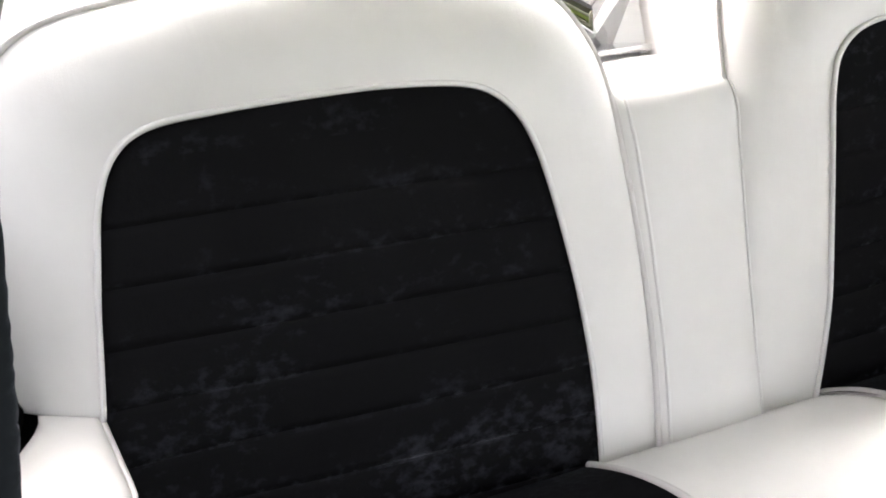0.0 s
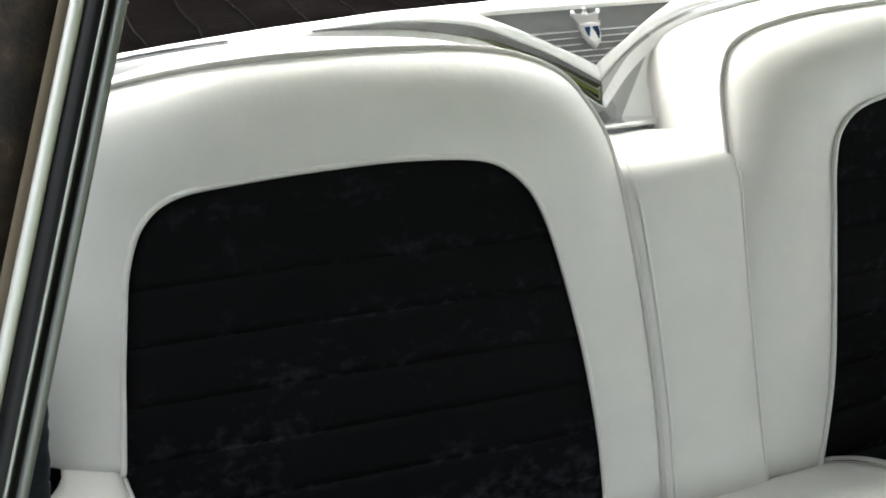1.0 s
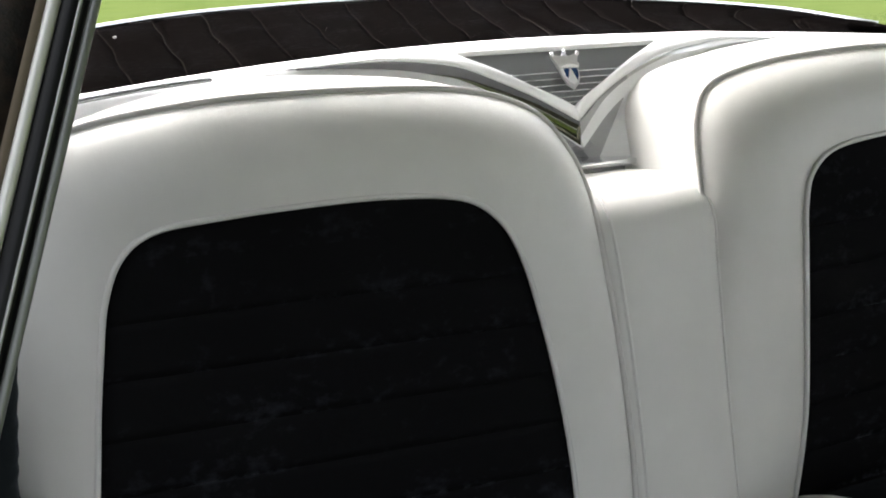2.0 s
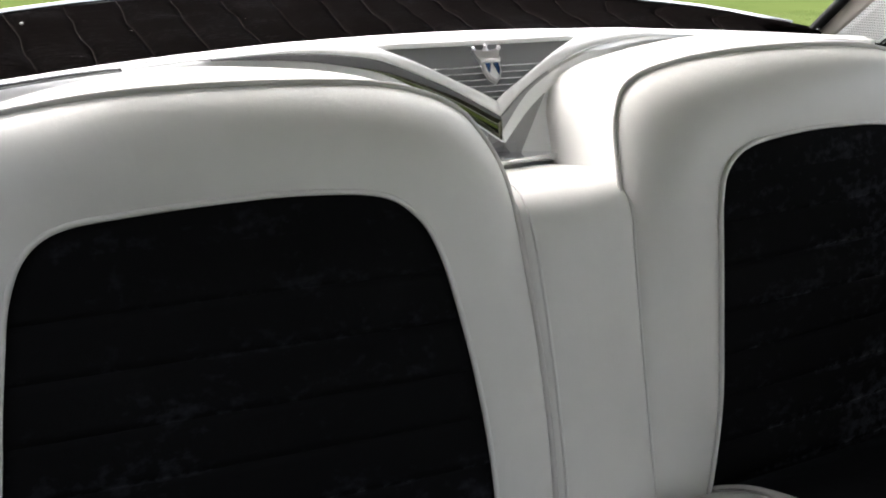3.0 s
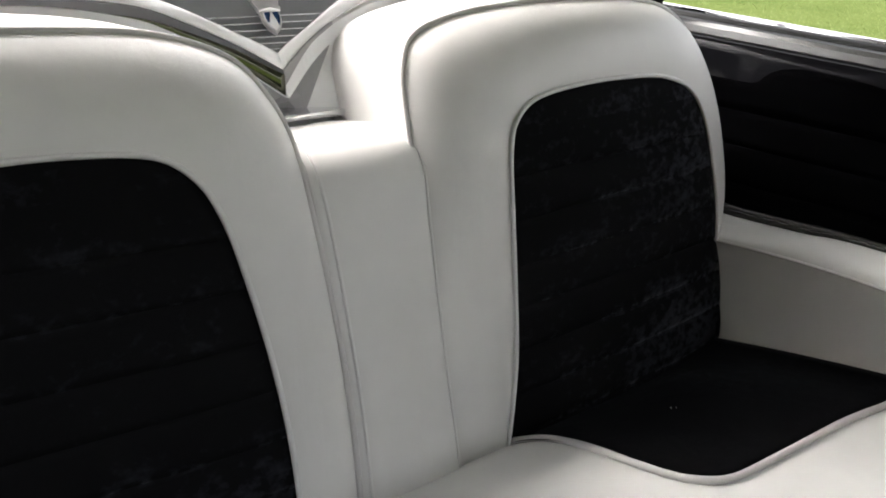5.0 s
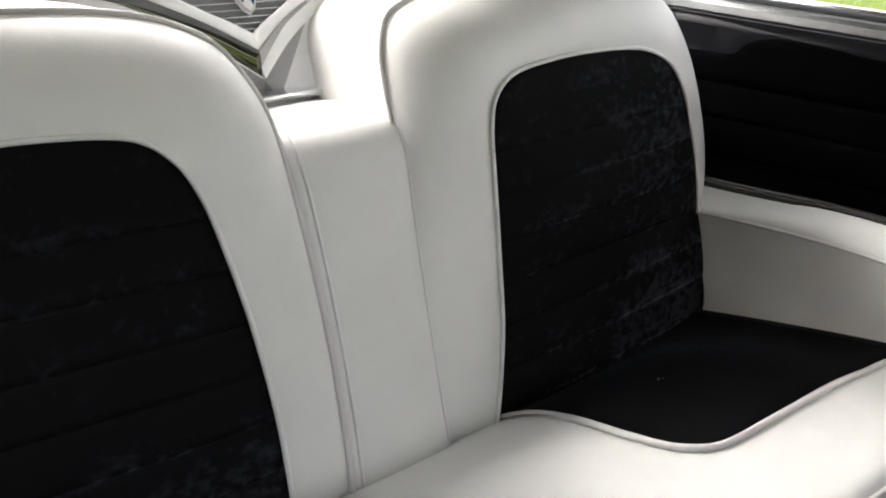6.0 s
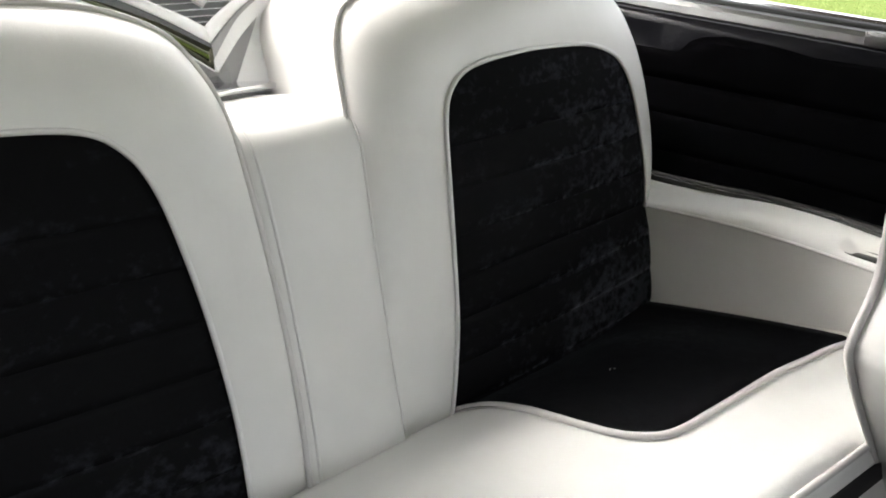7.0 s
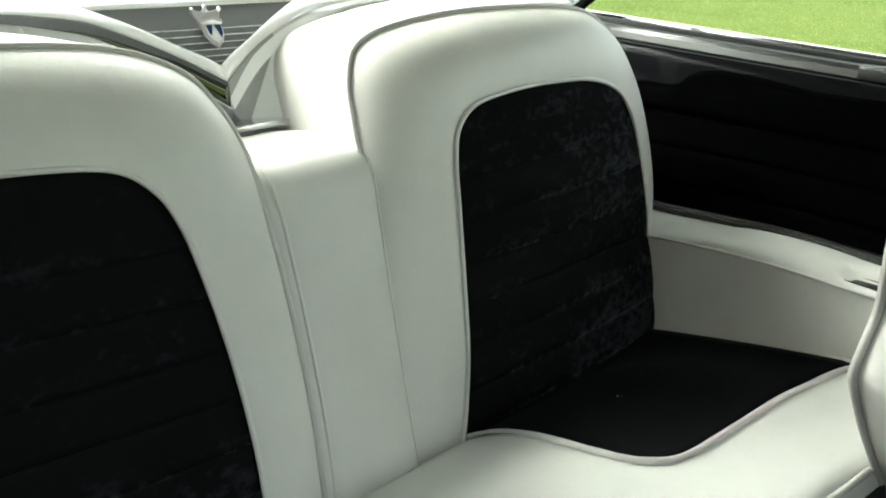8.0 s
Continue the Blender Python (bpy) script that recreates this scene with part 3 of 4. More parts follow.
# ---------------------------------------------------------------- side walls of the cabin
def side_wall(side, name):
    wall = holder(name, (side * 0.8, 0, 0.5))
    tagged(wall, "black lacquered and velvet rear side trim with chrome sill", "side panel", kind="structure")
    off = np.array((side * 0.8, 0, 0.5))
    ys = np.linspace(0.45, -1.3, 30)

    def loft(rows):
        return np.array([[(side * a, y, c) for a, c in rows(y)] for y in ys]) - off

    belt = lambda y: 0.936 + 0.03 * (y + 0.05)
    g = loft(lambda y: [(0.775, 0.30), (0.775, 0.66), (0.777, 0.80), (0.779, belt(y) - 0.03), (0.786, belt(y) - 0.014), (0.797, belt(y) - 0.010)])
    put("trim_panel", mesh("trim_panel", *slab(g, (side * 0.02, 0, -0.01)), BLACK_GLOSS), wall, "black lacquered trim panel")
    # pleated velvet field with a rounded rear corner
    top = np.array([(0.30, 0.872), (0.125, 0.872), (0.112, 0.880), (0.105, 0.892), (0.08, 0.903), (0.045, 0.908), (-0.04, 0.905), (-0.106, 0.897), (-0.2, 0.899), (-0.6, 0.90), (-1.28, 0.90)])
    levels = [0.66, 0.715, 0.77, 0.825, 0.91]
    for za, zb in zip(levels[:-1], levels[1:]):
        g = []
        for w in np.linspace(0, 1, 6):
            z = za + (zb - za) * w
            row = []
            for q in np.linspace(0, 1, 70):
                y = 0.295 - 1.55 * q ** 1.3
                lim = np.interp(-y, -top[:, 0], top[:, 1])
                zz = min(z, lim)
                cove = (0.7655 - strip_x(y, side)) * min(1.0, max(0.0, (0.80 - zz) / 0.14)) ** 1.3
                row.append((side * (0.7735 - max(0.0, cove) - 0.004 * math.sin(math.pi * w) ** 0.5), y, zz))
            g.append(row)
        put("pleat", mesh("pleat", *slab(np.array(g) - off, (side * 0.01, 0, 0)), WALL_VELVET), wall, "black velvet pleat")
    g = loft(lambda y: [(0.7965, belt(y) - 0.009), (0.799, belt(y) + 0.002), (0.803, belt(y) + 0.009), (0.812, belt(y) + 0.011)])
    put("sill", mesh("sill", *slab(g, (side * 0.004, 0, -0.015)), SILL_SATIN, False), wall, "brushed metal window sill")
    clip = box(0.7955, 0.8135, -0.30, -0.163, belt(-0.2) - 0.010, belt(-0.2) + 0.0125, 0.0015)
    put("sill_plate", mesh("sill_plate", mirrored(clip[0], side) - off, clip[1], SILL_SATIN), wall, "bright joint plate on the sill")
    g = loft(lambda y: [(0.836, belt(y) + 0.012), (0.8375, belt(y) + 0.0225), (0.841, belt(y) + 0.0245), (0.85, belt(y) + 0.018)])
    put("outer_moulding", mesh("outer_moulding", *slab(g, (side * 0.002, 0, -0.02)), CHROME, False), wall, "chrome window moulding")
    g = loft(lambda y: [(0.813, belt(y) + 0.006), (0.816, belt(y) + 0.0165), (0.832, belt(y) + 0.0185), (0.835, belt(y) + 0.010)])
    put("glass_seal", mesh("glass_seal", *slab(g, (0, 0, -0.015)), BLACK_RUBBER), wall, "black window seal")
    g = loft(lambda y: [(0.85, belt(y) + 0.01), (0.9, belt(y) - 0.02), (0.93, 0.80), (0.94, 0.55), (0.92, 0.25)])
    put("outer_skin", mesh("outer_skin", *slab(g, (-side * 0.012, 0, 0)), BODY), wall, "black car paint")
    return wall


side_wall(1, "wall_right")
side_wall(-1, "wall_left")

# cabin floor
tagged(put("floor", mesh("floor", *box(-0.9, 0.9, -2.2, 0.4, 0.22, 0.27), CARPET)), "dark carpeted car floor", "floor", kind="structure")


# ---------------------------------------------------------------- rear shelf, white rim, V moulding
def near_y(x):
    return max(0.19, 0.432 - 0.41 * x * x)


SHELF_FAR = [(0.0, 1.19, 1.051), (0.2, 1.15, 1.048), (0.37, 1.06, 1.045), (0.5, 0.95, 1.040), (0.6, 0.83, 1.034), (0.68, 0.69, 1.024), (0.72, 0.577, 1.011), (0.75, 0.47, 0.998)]
FAR = spline(SHELF_FAR, 60)


def far(x):
    return np.interp(abs(x), FAR[:, 0], FAR[:, 1]), np.interp(abs(x), FAR[:, 0], FAR[:, 2])


def near_z(x):
    return 1.026 - 0.05 * x * x


def rear_shelf():
    thing = holder("rear_shelf", (0, 0.6, 1.0))
    tagged(thing, "black quilted velvet rear parcel shelf with lengthwise pleats", "parcel shelf")
    off = np.array((0, 0.6, 1.0))
    step = 0.066
    slant = lambda a: np.interp(a, [-0.7, -0.54, -0.47, -0.40, -0.34, -0.1, 0.74], [-0.06, -0.025, 0.0, 0.03, 0.065, 0.2, 0.30])
    x = -0.994
    while x < 0.74 - 1e-6:
        g = []
        for s in np.linspace(0, 1, 7):
            x0 = x + step * s
            row = []
            for q in np.linspace(0, 1, 16):
                xx = min(0.74, max(-0.74, x0 + slant(x0) * q + 0.007 * noise.noise(Vector((x0 * 11, q * 4.5, 0.7)))))
                fy, fz = far(xx)
                ny, nz = near_y(xx), near_z(xx) - 0.004
                lump = 0.0025 * noise.noise(Vector((xx * 9, q * 7, 3.1)))
                row.append((xx, ny + (fy - ny) * q, nz + (fz - nz) * q + 0.007 * (math.sin(math.pi * s) ** 0.5 - 1) * (1 - q ** 6) + lump))
            g.append(row)
        g = np.array(g)
        if np.ptp(g[:, :, 0].max(axis=1)) > 0.01:
            put("pleat", mesh("pleat", *slab(g - off, (0, 0, -0.02)), SHELF_VELVET), thing)
            seam = g[0] - off + np.array((0, 0, 0.0015))
            keep = np.abs(g[0][:, 0]) < 0.738
            if keep.sum() > 3:
                put("seam", mesh("seam", *tube(seam[keep], 0.0008, 5), THREAD), thing)
        x += step
    edge = np.array([(a, *far(a)) for a in np.linspace(-0.74, 0.74, 80)]) + np.array((0, 0.012, 0.003)) - off
    put("edge_trim", mesh("edge_trim", *tube(edge, 0.005), CHROME), thing, "bright window edge strip")


rear_shelf()

W_TOP = [(0.0, 0.283, 0.931), (0.05, 0.305, 0.961), (0.10, 0.317, 0.985), (0.15, 0.320, 1.005), (0.20, 0.322, 1.014), (0.25, 0.330, 1.018), (0.30, 0.340, 1.017), (0.350, 0.345, 1.014)]
PLATE_EDGE = [(0.0, 0.293, 0.949), (0.02, 0.300, 0.961), (0.05, 0.309, 0.9755), (0.08, 0.318, 0.991), (0.11, 0.328, 1.005), (0.148, 0.340, 1.020)]


def rear_trim():
    thing = holder("rear_trim", (0, 0.33, 0.95))
    tagged(thing, "white rear deck trim with chrome V wings and crest plate", "deck trim")
    off = np.array((0, 0.33, 0.95))
    for side in (-1, 1):
        w = spline(W_TOP, 48)
        on_w = lambda x: np.array((x, np.interp(x, w[:, 0], w[:, 1]), np.interp(x, w[:, 0], w[:, 2])))
        e = spline(PLATE_EDGE, 40)
        on_e = lambda x: np.array((x, np.interp(x, e[:, 0], e[:, 1]), np.interp(x, e[:, 0], e[:, 2])))
        # white lip above the wing, from the middle of the V out to the side
        lip, top = [], []
        for x in np.linspace(0, 0.625 if side > 0 else 0.688, 80):
            if x < 0.35:
                f = on_w(x)
                k = max(0.0, 1 - max(0.0, x - 0.148) / 0.17)
                mid = on_e(x) if x <= 0.148 else f + np.array((0, 0.012 + 0.008 * k, 0.003 + 0.0125 * k))
            else:
                f = np.array([x, min(0.345, near_y(x) - 0.028), 1.014 - 0.04 * (x - 0.35)])
                mid = f + np.array((0, 0.012, 0.003))
            lip.append([f, f * 0.6 + mid * 0.4 + np.array((0, -0.0025, 0.0005)), f * 0.2 + mid * 0.8 + np.array((0, -0.0018, 0.0008)), mid])
            if x > 0.146:
                bk = np.array([x, max(near_y(x), mid[1] + 0.012), near_z(x)])
                top.append([mid * (1 - q) + bk * q + np.array((0, 0, 0.002 * math.sin(math.pi * q))) for q in np.linspace(0, 1, 5)])
        # apron that fills the step from the rim down to the seat's shoulder
        pe = np.array(PIPE_RIGHT if side > 0 else PIPE_LEFT)[9:15]
        apron = []
        for x in np.linspace(0.22, 0.625 if side > 0 else 0.688, 44):
            f = np.array([x, min(0.345, near_y(x) - 0.028), 1.014 - 0.04 * (x - 0.35)])
            if x < 0.354:
                f = on_w(x) - np.array((0, -0.002, np.interp(x, [0.20, 0.25, 0.30, 0.354], [0.012, 0.0085, 0.0055, 0.001])))
            low = np.array([x, f[1] - 0.012, np.interp(x, pe[:, 0], pe[:, 2]) - 0.012])
            apron.append([f * (1 - q) + low * q for q in np.linspace(0, 1, 5)])
        for name, gg, shift in (("apron", apron, (0, 0.005, 0)), ("lip", lip, (0, 0.006, -0.002)), ("rim", top, (0, 0, -0.006))):
            gg = np.array(gg)
            gg[:, :, 0] *= side
            put(name, mesh(name, *slab(gg - off, shift), REAR_WHITE), thing, "white vinyl band")
        # chrome front face of the wing
        h = np.interp(w[:, 0], [0, 0.05, 0.10, 0.15, 0.20, 0.25, 0.30, 0.35], [0.032, 0.025, 0.019, 0.0155, 0.012, 0.0085, 0.0055, 0.001])
        z0 = 0 * h
        # upper and lower face, their fold running out to the tip, placed by reflections
        split = np.interp(w[:, 0], [0, 0.05, 0.10, 0.15, 0.20, 0.35], [0.16, 0.26, 0.48, 0.75, 1.0, 1.0] if side < 0 else [0.62, 0.20, 0.14, 0.30, 0.6, 1.0])
        split = np.minimum(split, 0.97)
        rows = [w + np.array((0, 0.003, 0.001)), w + np.array((0, -0.002, 0.0)), w - np.stack([z0, z0 + 0.003, z0 + 0.0015], 1)]
        fold = w - np.stack([z0, 0.003 + h * 0.06, h * split], 1)
        if side < 0:
            face = [fold] + [w - np.stack([z0, 0.003 + h * (0.06 + lean * (1 - split)), h * (split + (1 - split) * k)], 1) for k, lean in ((0.33, 0.045), (0.66, 0.070), (0.98, 0.075))]
        else:
            face = [fold, w - np.stack([z0, 0.002 + h * 0.42, h * 0.98], 1)]
        hem = w - np.stack([z0, h * 0.0 - 0.002, h], 1)
        upper, lower_face = np.stack(rows + [fold], 1), np.stack(face + [hem], 1)
        # left wing: the chrome's dark reflections are painted as grey and olive
        pieces = [("wing", upper, WING_DARK_TONE), ("wing_foot", lower_face, WING_POLISHED)]
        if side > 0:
            # dark reflection painted grey beside the V, bright one further out
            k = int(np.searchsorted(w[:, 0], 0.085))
            pieces = [("wing", upper[:k + 1].copy(), TRIM_SHADE), ("wing_tip", upper[k:].copy(), BRUSHED), ("wing_foot", lower_face, TRIM_LIT)]
        for name, gg, mat in pieces:
            gg[:, :, 0] *= side
            put(name, mesh(name, *slab(gg - off, (0, 0.012, 0)), mat, name == "wing_foot" and side < 0), thing, "chrome wing moulding")
        edge = (w - np.stack([z0, 0.003 + h * 0.14, h], 1))[:24]
        edge[:, 0] *= side
        put("wing_edge", mesh("wing_edge", *tube(edge - off, np.linspace(0.0011, 0.0004, 24), 6), TRIM_LIT), thing, "bright lower edge of the wing")
        # silver panel under the wings: a narrow inner facet and a wide outer one
        lower = lambda x: on_w(x) - np.array((0, np.interp(x, w[:, 0], h) * 0.28 - 0.004, np.interp(x, w[:, 0], h) - 0.003))
        crease, c1 = np.array((0.030, 0.287, 0.868)), lower(0.092)
        inner_top = [lower(x) for x in np.linspace(0, 0.092, 8)]
        inner_low = [np.array((0.0, 0.322, 0.868)) * (1 - q) + crease * q for q in (0, 0.5)] + [crease * (1 - q) + c1 * q for q in np.linspace(0, 0.97, 6)]
        outer_top = [crease * (1 - q) + c1 * q for q in np.linspace(0, 1, 6)] + [lower(x) for x in (0.12, 0.165, 0.22)]
        outer_low = [np.array((0.031 + 0.21 * q, 0.287 - 0.04 * min(1, q * 2.5), 0.868)) for q in np.linspace(0, 1, 9)]
        # inner facet's shade and outer facet's light are put into their colours
        for name, a, b, mat in (("inner_facet", inner_top, inner_low, TRIM_SHADE), ("outer_facet", outer_top, outer_low, TRIM_LIT)):
            g = np.array([[p * (1 - q) + r * q for q in np.linspace(0, 1, 3)] for p, r in zip(a, b)])
            g[:, :, 0] *= side
            put(name, mesh(name, *slab(g - off, (0, 0.012, 0)), mat, False), thing, "silver panel with shade and light painted in")
        if side < 0:
            mid = spline([(0.455, 0.300, 1.0145), (0.50, 0.291, 1.0135), (0.55, 0.270, 1.0115), (0.60, 0.240, 1.009)], 24)
            wide = 0.0042 * np.sin(np.linspace(0.02, 0.80, 24) * math.pi) ** 0.8
            g = np.stack([mid + np.stack([0 * wide, k * wide, 0.0012 + 0 * wide + 0.25 * k * wide], 1) for k in (-1, 0, 1)], 1)
            g[:, :, 0] *= side
            put("side_strip", mesh("side_strip", *slab(g - off, (0, 0, -0.004)), DARK_CHROME), thing, "thin chrome side strip")
    # white strip behind the plate
    g = [[(x, 0.342 * (1 - q) + near_y(x) * q, 1.021 * (1 - q) + near_z(x) * q) for q in np.linspace(0, 1, 5)] for x in np.linspace(-0.149, 0.149, 14)]
    put("strip", mesh("strip", *slab(np.array(g) - off, (0, 0, -0.02)), REAR_WHITE), thing)
    # grey plate with raised lines
    e = spline(PLATE_EDGE, 16)
    g = [[(x * s, y + 0.003, z - 0.003) for s in np.linspace(-1, 1, 5)] for x, y, z in e]
    put("plate", mesh("plate", *slab(np.array(g) - off, (0, 0.02, -0.01)), GREY, False), thing, "grey ribbed metal plate")
    for q in np.linspace(0.12, 0.62, 6):
        i = q * 15
        x, y, z = [np.interp(i, range(16), e[:, c]) for c in range(3)]
        line = np.array([(a, y + 0.001, z - 0.002) for a in np.linspace(-x * 0.97, x * 0.97, 8)]) - off
        put("rib", mesh("rib", *tube(line, 0.0008, 6), CHROME), thing)
    board = box(-0.10, 0.095, 0.283, 0.290, 0.835, 0.8735, 0.001)
    put("ledge_board", mesh("ledge_board", np.array(board[0]) - off, board[1], REAR_WHITE), thing, "white board under the ledge")
    ledge = box(-0.085, 0.079, 0.258, 0.305, 0.872, 0.880, 0.002)
    put("ledge", mesh("ledge", np.array(ledge[0]) - off, ledge[1], CHROME), thing, "chrome ledge strip")


rear_trim()


def crest():
    thing = holder("crest_emblem", (0, 0.312, 0.990))
    tagged(thing, "chrome crown and shield badge with blue enamel", "emblem")
    tilt = Matrix.Rotation(radians(-38), 4, "X")

    def piece(name, outline, depth, mat, shift=0.0):
        n = len(outline)
        v = [(x, -shift, z) for x, z in outline] + [(x, -shift - depth, z) for x, z in outline]
        mid = np.mean(outline, axis=0)
        v += [(mid[0], -shift - depth * 1.5, mid[1])]
        f = [tuple(range(n))] + [(k, (k + 1) % n, n + (k + 1) % n, n + k) for k in range(n)] + [(n + k, n + (k + 1) % n, 2 * n) for k in range(n)]
        v = [tuple(tilt @ (Vector(p) * 0.78)) for p in v]
        put(name, mesh(name, v, f, mat, False), thing)

    def stud(at, r):
        v, f = tube([(at[0], -0.004 - r * math.cos(a), at[1] + r * math.sin(a)) for a in np.linspace(-1.4, 1.4, 4)], [r * 0.5, r, r, r * 0.5], 8)
        v = [tuple(tilt @ (Vector(p) * 0.78)) for p in v]
        put("stud", mesh("stud", v, f, BADGE), thing)

    piece("shield", [(-0.017, 0.008), (0.017, 0.008), (0.016, -0.010), (0.010, -0.024), (0.0, -0.033), (-0.010, -0.024), (-0.016, -0.010)], 0.005, BADGE)
    piece("field", [(-0.013, 0.004), (0.013, 0.004), (0.012, -0.010), (0.007, -0.021), (0.0, -0.027), (-0.007, -0.021), (-0.012, -0.010)], 0.0015, REAR_WHITE, 0.0065)
    piece("enamel", [(0.002, 0.003), (0.0125, 0.003), (0.0115, -0.010), (0.007, -0.020)], 0.002, BLUE, 0.008)
    piece("enamel", [(-0.0125, 0.003), (-0.002, 0.003), (-0.009, -0.015), (-0.0115, -0.010)], 0.002, BLUE, 0.008)
    piece("band", [(-0.019, 0.007), (0.019, 0.007), (0.020, 0.014), (-0.020, 0.014)], 0.008, BADGE)
    piece("crown", [(-0.019, 0.013), (-0.026, 0.032), (-0.021, 0.033), (-0.012, 0.019), (-0.003, 0.036), (0.002, 0.036), (0.010, 0.019), (0.021, 0.033), (0.025, 0.032), (0.018, 0.013)], 0.005, BADGE)
    for p in ((-0.024, 0.033), (-0.0005, 0.037), (0.0235, 0.033)):
        stud(p, 0.0032)


crest()


# ---------------------------------------------------------------- lint
def lint():
    rng = random.Random(8)
    spots = [(-0.535, 0.751, 1.0325, 0.0036), (-0.40, 0.62, 1.0275, 0.0009), (-0.22, 0.70, 1.033, 0.001), (0.303, -0.124, cushion_z(0.303, -0.124) + 0.0045, 0.0012),
             (0.307, -0.128, cushion_z(0.307, -0.128) + 0.0045, 0.0008)]
    vs, fs = [], []
    for x, y, z, r in spots:
        a = rng.random() * 3
        path = [(x + r * k * math.cos(a), y + r * k * math.sin(a) * 1.6, z + r * 0.3 * rng.random()) for k in (-1, -0.3, 0.4, 1)]
        v, f = tube(path, [r * 0.2, r * 0.5, r * 0.45, r * 0.15], 6)
        fs += [tuple(len(vs) + q for q in g) for g in f]
        vs += [tuple(p) for p in v]
    tagged(put("lint", mesh("lint", vs, fs, PIPING)), "specks of pale lint on the black velvet", "lint", kind="stuff")


lint()


# ---------------------------------------------------------------- roof, pillars, rear window
def roof():
    ob = []
    for x in np.linspace(-0.64, 0.80, 15):
        ob.append([(x, y, 1.38 - 0.16 * x * x - 0.03 * ((y + 0.4) / 0.9) ** 2) for y in np.linspace(-1.55, 0.43, 16)])
    tagged(put("ceiling", mesh("ceiling", *slab(np.array(ob), (0, 0, 0.03)), HEADLINER)), "light headliner under the car roof", "ceiling", kind="structure")
    skin = np.array(ob) + np.array((0, 0, 0.035))
    tagged(put("roof", mesh("roof", *slab(skin, (0, 0, 0.008)), BODY)), "black painted steel car roof", "roof", kind="structure")


roof()


def c_pillar(side):
    thing = holder("rear_pillar", (side * 0.75, 0.4, 1.0))
    tagged(thing, "white perforated rear roof pillar with black seals", "roof pillar", "rear roof pillars")
    off = np.array((side * 0.75, 0.4, 1.0))
    # the pillar leans forward and inward as it rises
    lo_b, lo_f = np.array((0.745, 0.485, 0.985)), np.array((0.77, 0.362, 0.975))
    hi_b, hi_f = np.array((0.62, 0.02, 1.33)), np.array((0.645, -0.20, 1.33))
    if side < 0:
        hi_b, hi_f = hi_b + np.array((0.09, 0, 0)), hi_f + np.array((0.09, 0, 0))
    mid_b, mid_f = (lo_b + hi_b) / 2 + np.array((0.02, 0.02, 0.0)), (lo_f + hi_f) / 2 + np.array((0.02, 0.02, 0))
    back, fore = spline([lo_b, mid_b, hi_b], 24), spline([lo_f, mid_f, hi_f], 24)
    for name, qa, qb, mat, lab in (("plain_strip", 0.0, 0.36, BEIGE, "plain beige edge strip"), ("perforated_panel", 0.36, 1.0, PERFORATED, "white perforated headlining")):
        g = np.array([[b * (1 - q) + f * q for q in np.linspace(qa, qb, 6)] for b, f in zip(back, fore)])
        g[:, :, 0] *= side
        put(name, mesh(name, *slab(g - off, (side * 0.03, 0.01, 0)), mat), thing, lab)
    for name, line, r, mat in (("seal", back, 0.010, BLACK_RUBBER), ("window_frame", fore, 0.0060, POST_GREY)):
        p = line.copy()
        p[:, 0] *= side
        put(name, mesh(name, *tube(p - off, r), mat), thing)
    p = fore + np.array((0.004, -0.013, 0))
    p[:, 0] *= side
    put("front_seal", mesh("front_seal", *tube(p - off, 0.0075), BLACK_RUBBER), thing)
    p = fore + np.array((-0.0055, -0.0045, 0))
    p[:, 0] *= side
    put("seal_line", mesh("seal_line", *tube(p - off, 0.0014, 6), BLACK_RUBBER), thing, "thin black line in the window frame")
    foot = box(0.757, 0.79, 0.335, 0.385, 0.950, 0.985, 0.006)
    put("seal_foot", mesh("seal_foot", mirrored(foot[0], side) - off, foot[1], BLACK_RUBBER), thing, "black rubber foot of the window seal")
    screw = np.array([(side * 0.735, 0.452, 1.000 + 0.002 * k) for k in (-1, 0, 1, 1.6)]) - off
    put("screw", mesh("screw", *tube(screw, [0.002, 0.004, 0.003, 0.001], 8), CHROME), thing, "small chrome screw")


PERFORATED = material("perforated vinyl", (0.62, 0.62, 0.60), 0.55)
nt = PERFORATED.node_tree
holes = noise_node(PERFORATED, 1.0, kind="ShaderNodeTexVoronoi")
holes.voronoi_dimensions = "2D"
holes.inputs["Scale"].default_value = 230.0
holes.inputs["Randomness"].default_value = 0.0
parts3, joined = nt.nodes.new("ShaderNodeSeparateXYZ"), nt.nodes.new("ShaderNodeCombineXYZ")
nt.links.new(holes.inputs["Vector"].links[0].from_socket, parts3.inputs[0])
nt.links.new(parts3.outputs[1], joined.inputs[0])
nt.links.new(parts3.outputs[2], joined.inputs[1])
nt.links.new(joined.outputs[0], holes.inputs["Vector"])
to_input(PERFORATED, ramp(PERFORATED, holes.outputs["Distance"], [(0.20, (0.22, 0.22, 0.22)), (0.30, (0.80, 0.80, 0.79))]).outputs[0], "Base Color")
add_bump(PERFORATED, holes.outputs["Distance"], 0.4, 0.001)
c_pillar(1)
c_pillar(-1)

# wraparound rear window
rw = []
for a in np.linspace(-0.74, 0.74, 40):
    fy, fz = far(a)
    rw.append([(a * (1 - 0.15 * q), fy + 0.02 - (fy - 0.1) * q * 0.68, fz + (1.38 - fz) * q + 0.03 * math.sin(math.pi * q)) for q in np.linspace(0, 1, 8)])
win = tagged(put("window_1", mesh("window_1", *slab(np.array(rw), (0, 0.004, 0.002)), GLASS)), "wraparound curved rear window glass", "window", kind="structure")
win.visible_shadow = False

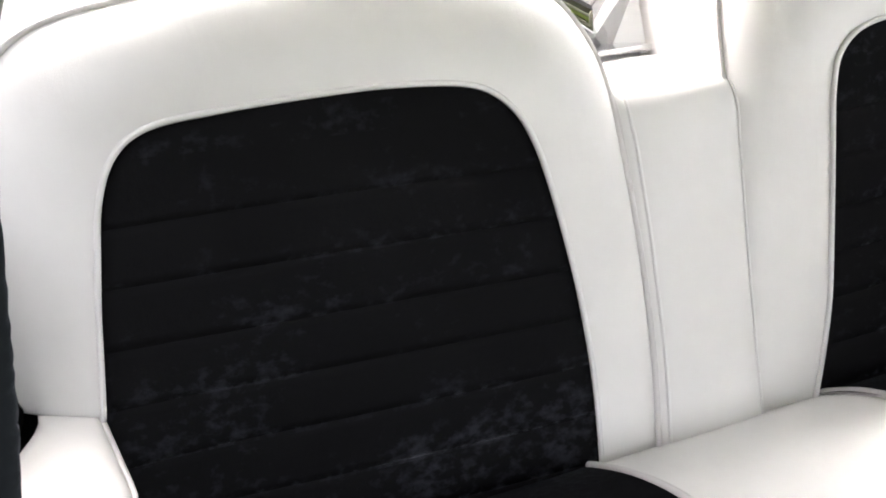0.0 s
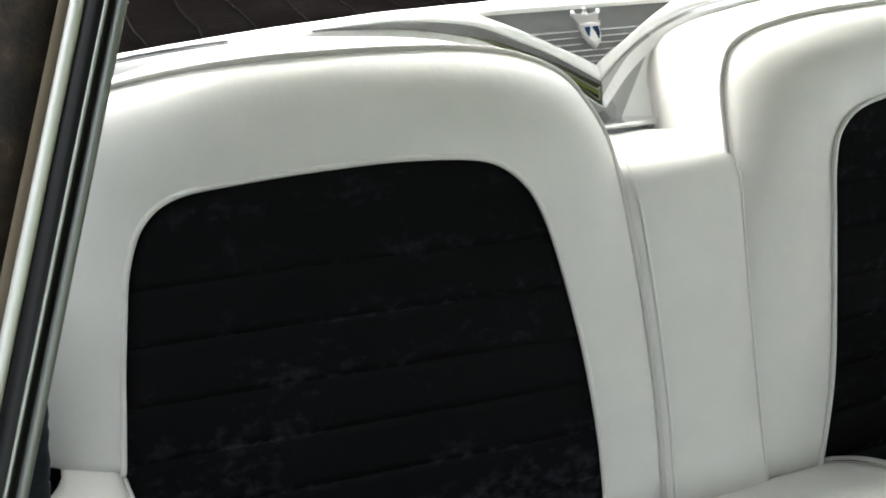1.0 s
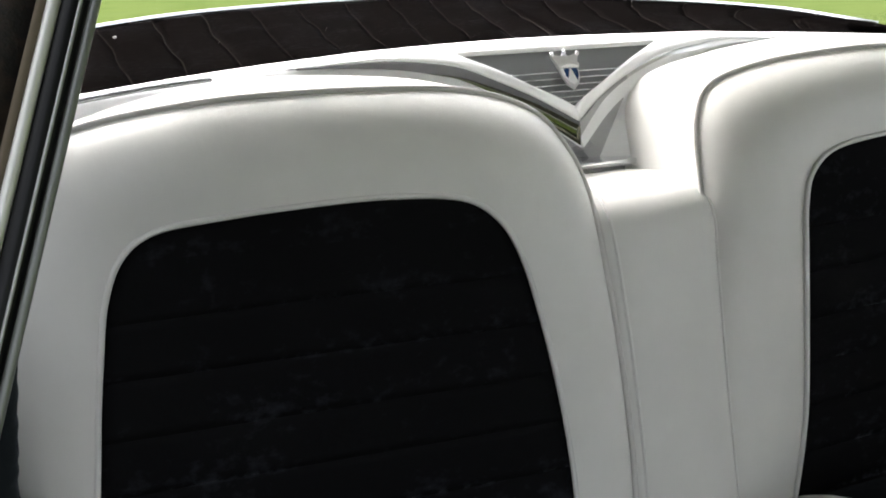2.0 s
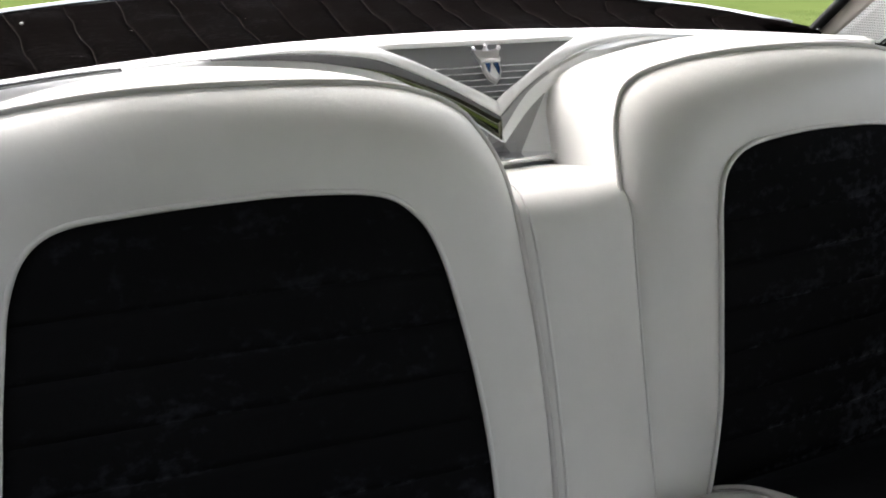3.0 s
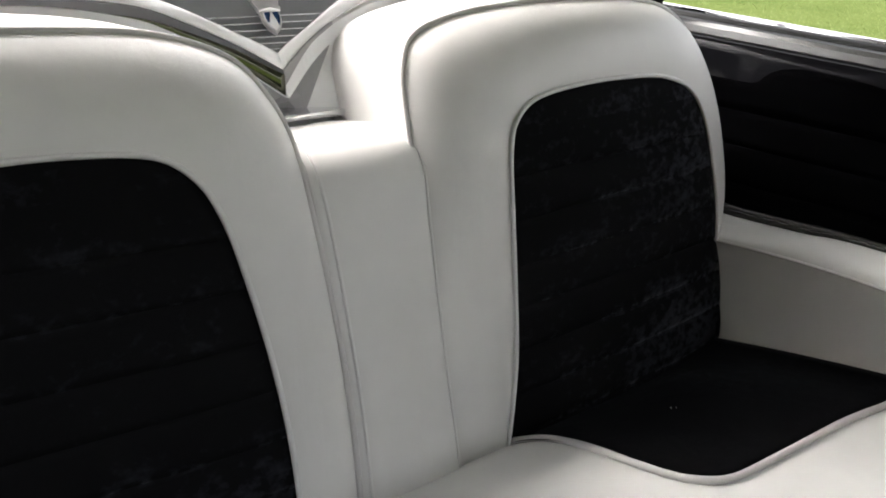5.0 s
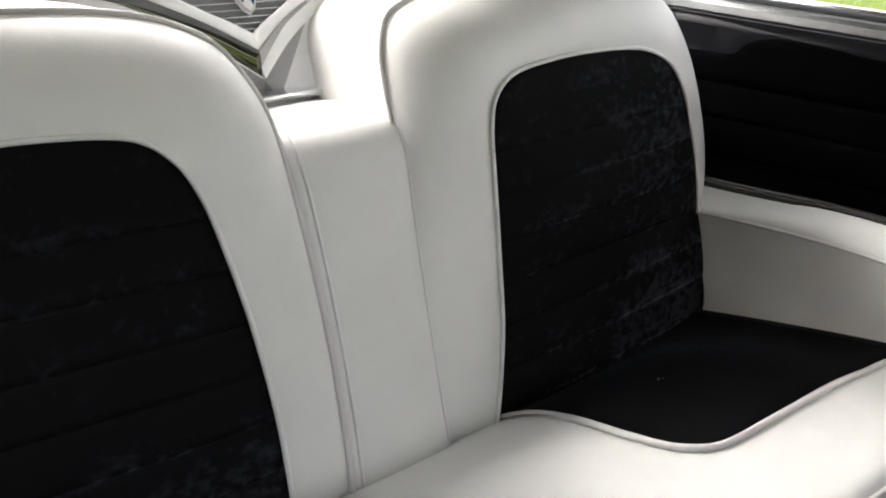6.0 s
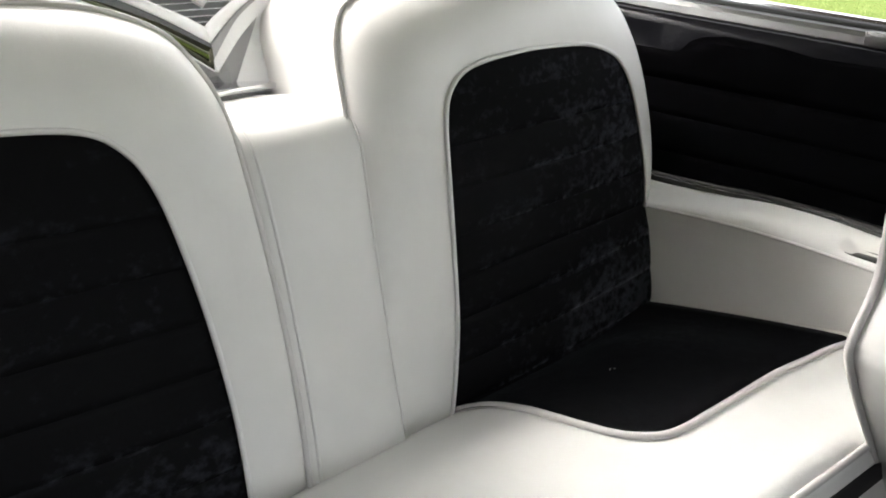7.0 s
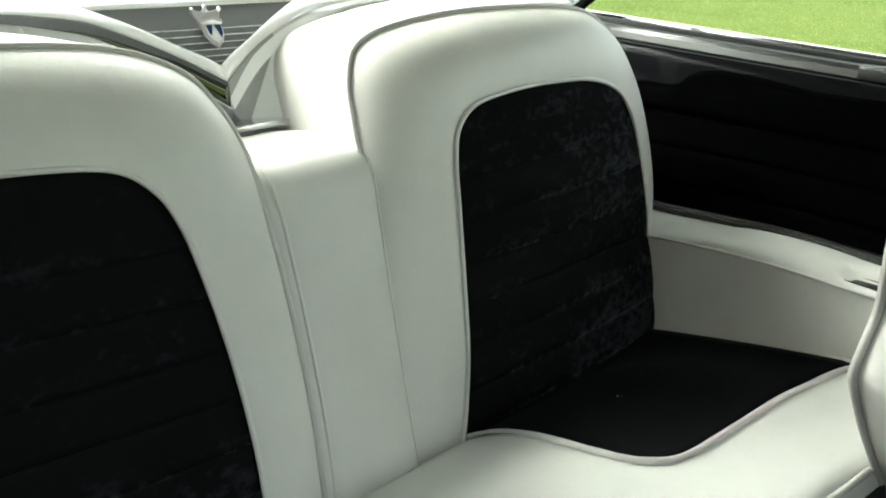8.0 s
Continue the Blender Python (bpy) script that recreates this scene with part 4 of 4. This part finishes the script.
# rear deck of the car, below the window
deck = [[(x, y, 0.86 - 0.05 * x * x) for y in np.linspace(0.5, 2.4, 8)] for x in np.linspace(-0.9, 0.9, 13)]
tagged(put("boot_lid", mesh("boot_lid", *slab(np.array(deck), (0, 0, -0.88)), BODY)), "black car rear deck behind the window", "car body")


# ---------------------------------------------------------------- quarter window post beside the entry
def window_post():
    thing = holder("window_post", (-0.62, -0.4, 0.95))
    tagged(thing, "chrome edged black post beside the open car door", "window post")
    off = np.array((-0.62, -0.4, 0.95))
    z = np.linspace(0.50, 1.36, 40)
    # the post leans back and inward as it rises
    x = -0.6092 + 0.3767 * (z - 1.05)
    y = -0.5446 + 0.3882 * (z - 1.05)
    for name, dx, dy, r, mat in (("bright_edge", -0.0011, 0.0, 0.0011, BELT_EDGE), ("core", -0.0053, 0.002, 0.0033, POST_BLACK), ("channel", -0.0042, -0.0013, 0.0004, POST_GREY),
                                 ("chrome_edge", -0.0096, 0.0, 0.0014, SATIN), ("weatherstrip", -0.0119, 0.0006, 0.0012, TAN)):
        line = np.stack([x + dx, y + dy, z], 1) - off
        put(name, mesh(name, *tube(line, r, 10), mat), thing)
    # worn dark jamb behind the weatherstrip
    g = np.array([[(a - 0.0126 - b, c + 0.003 + 0.01 * (b > 0.02), d) for b in (0.0, 0.008, 0.03, 0.08, 0.2)] for a, c, d in zip(x, y, z)]) - off
    put("jamb", mesh("jamb", *slab(g, (0, 0.02, 0)), RUST), thing, "worn dark brown door jamb")


window_post()


def windlace():
    """Fuzzy padded cord that edges the door opening beside the rear armrest."""
    line = spline([(-0.712, -0.195, 0.60), (-0.690, -0.198, 0.69), (-0.673, -0.20, 0.785), (-0.664, -0.20, 0.84), (-0.657, -0.20, 0.888), (-0.648, -0.20, 0.95), (-0.640, -0.19, 1.02)], 50)
    rng = random.Random(5)
    wob = np.array([[rng.uniform(-1, 1) * 0.0006 for _ in range(3)] for _ in line])
    tagged(put("windlace", mesh("windlace", *tube(line + wob, 0.0095, 14), FUZZ)), "dark blue grey fuzzy cord edging the door opening", "windlace")


FUZZ = velvet("windlace cloth", (0.016, 0.019, 0.022), 0.08, 0.35, 160.0)
windlace()


# ---------------------------------------------------------------- unseen dashboard, added to close the cabin in front and cut low light
dash = [[(x, -1.75 + 0.10 * (1 - math.cos(q * 2.2)) - 0.05 * x * x, 0.30 + 0.48 * q) for q in np.linspace(0, 1, 8)] for x in np.linspace(-0.88, 0.88, 13)]
tagged(put("dashboard", mesh("dashboard", *slab(np.array(dash), (0, -0.12, 0)), BLACK_GLOSS)), "unseen black lacquered dashboard added across the front of the cabin", "dashboard")


# ---------------------------------------------------------------- driver's front seat
def front_seat():
    thing = holder("front_seat", (0.5, -0.5, 0.27))
    tagged(thing, "white leather driver seat back with welted edge", "car seat")
    off = np.array((0.5, -0.5, 0.27))
    edge = spline([(0.345, 0.975), (0.285, 0.92), (0.266, 0.87), (0.268, 0.83), (0.270, 0.790), (0.250, 0.758), (0.237, 0.734), (0.252, 0.706), (0.307, 0.640), (0.394, 0.545), (0.476, 0.442), (0.57, 0.33)], 60)
    g = []
    for x, z in edge:
        row = [(0.78, -0.415, z), (x + 0.02, -0.418, z), (x + 0.004, -0.421, z)]
        row += [(x - 0.012 * math.sin(math.pi * q), -0.424 - 0.17 * q, z) for q in np.linspace(0, 1, 9)]
        row += [(x + 0.02, -0.606, z), (0.78, -0.62, z)]
        g.append(row)
    v, f = sheet(np.array(g) - off, wrap=True)
    n, k = len(g), len(g[0])
    f += [tuple(range(k)), tuple((n - 1) * k + j for j in reversed(range(k)))]
    put("backrest", mesh("backrest", v, f, WHITE), thing)
    for y in (-0.421, -0.600):
        line = np.array([(x - 0.002, y, z) for x, z in edge]) - off
        put("piping", mesh("piping", *tube(line, 0.0045), PIPING), thing, "white leather welting")
    seam = np.array([(0.268 - 0.012 * math.sin(math.pi * q), -0.424 - 0.17 * q, 0.697 + 0.004 * q) for q in np.linspace(0, 1, 12)]) - off
    put("seam", mesh("seam", *tube(seam, 0.0016), PIPING), thing)
    base = box(0.34, 0.78, -1.15, -0.45, 0.268, 0.44, 0.04)
    put("cushion", mesh("cushion", np.array(base[0]) - off, base[1], WHITE), thing)


front_seat()
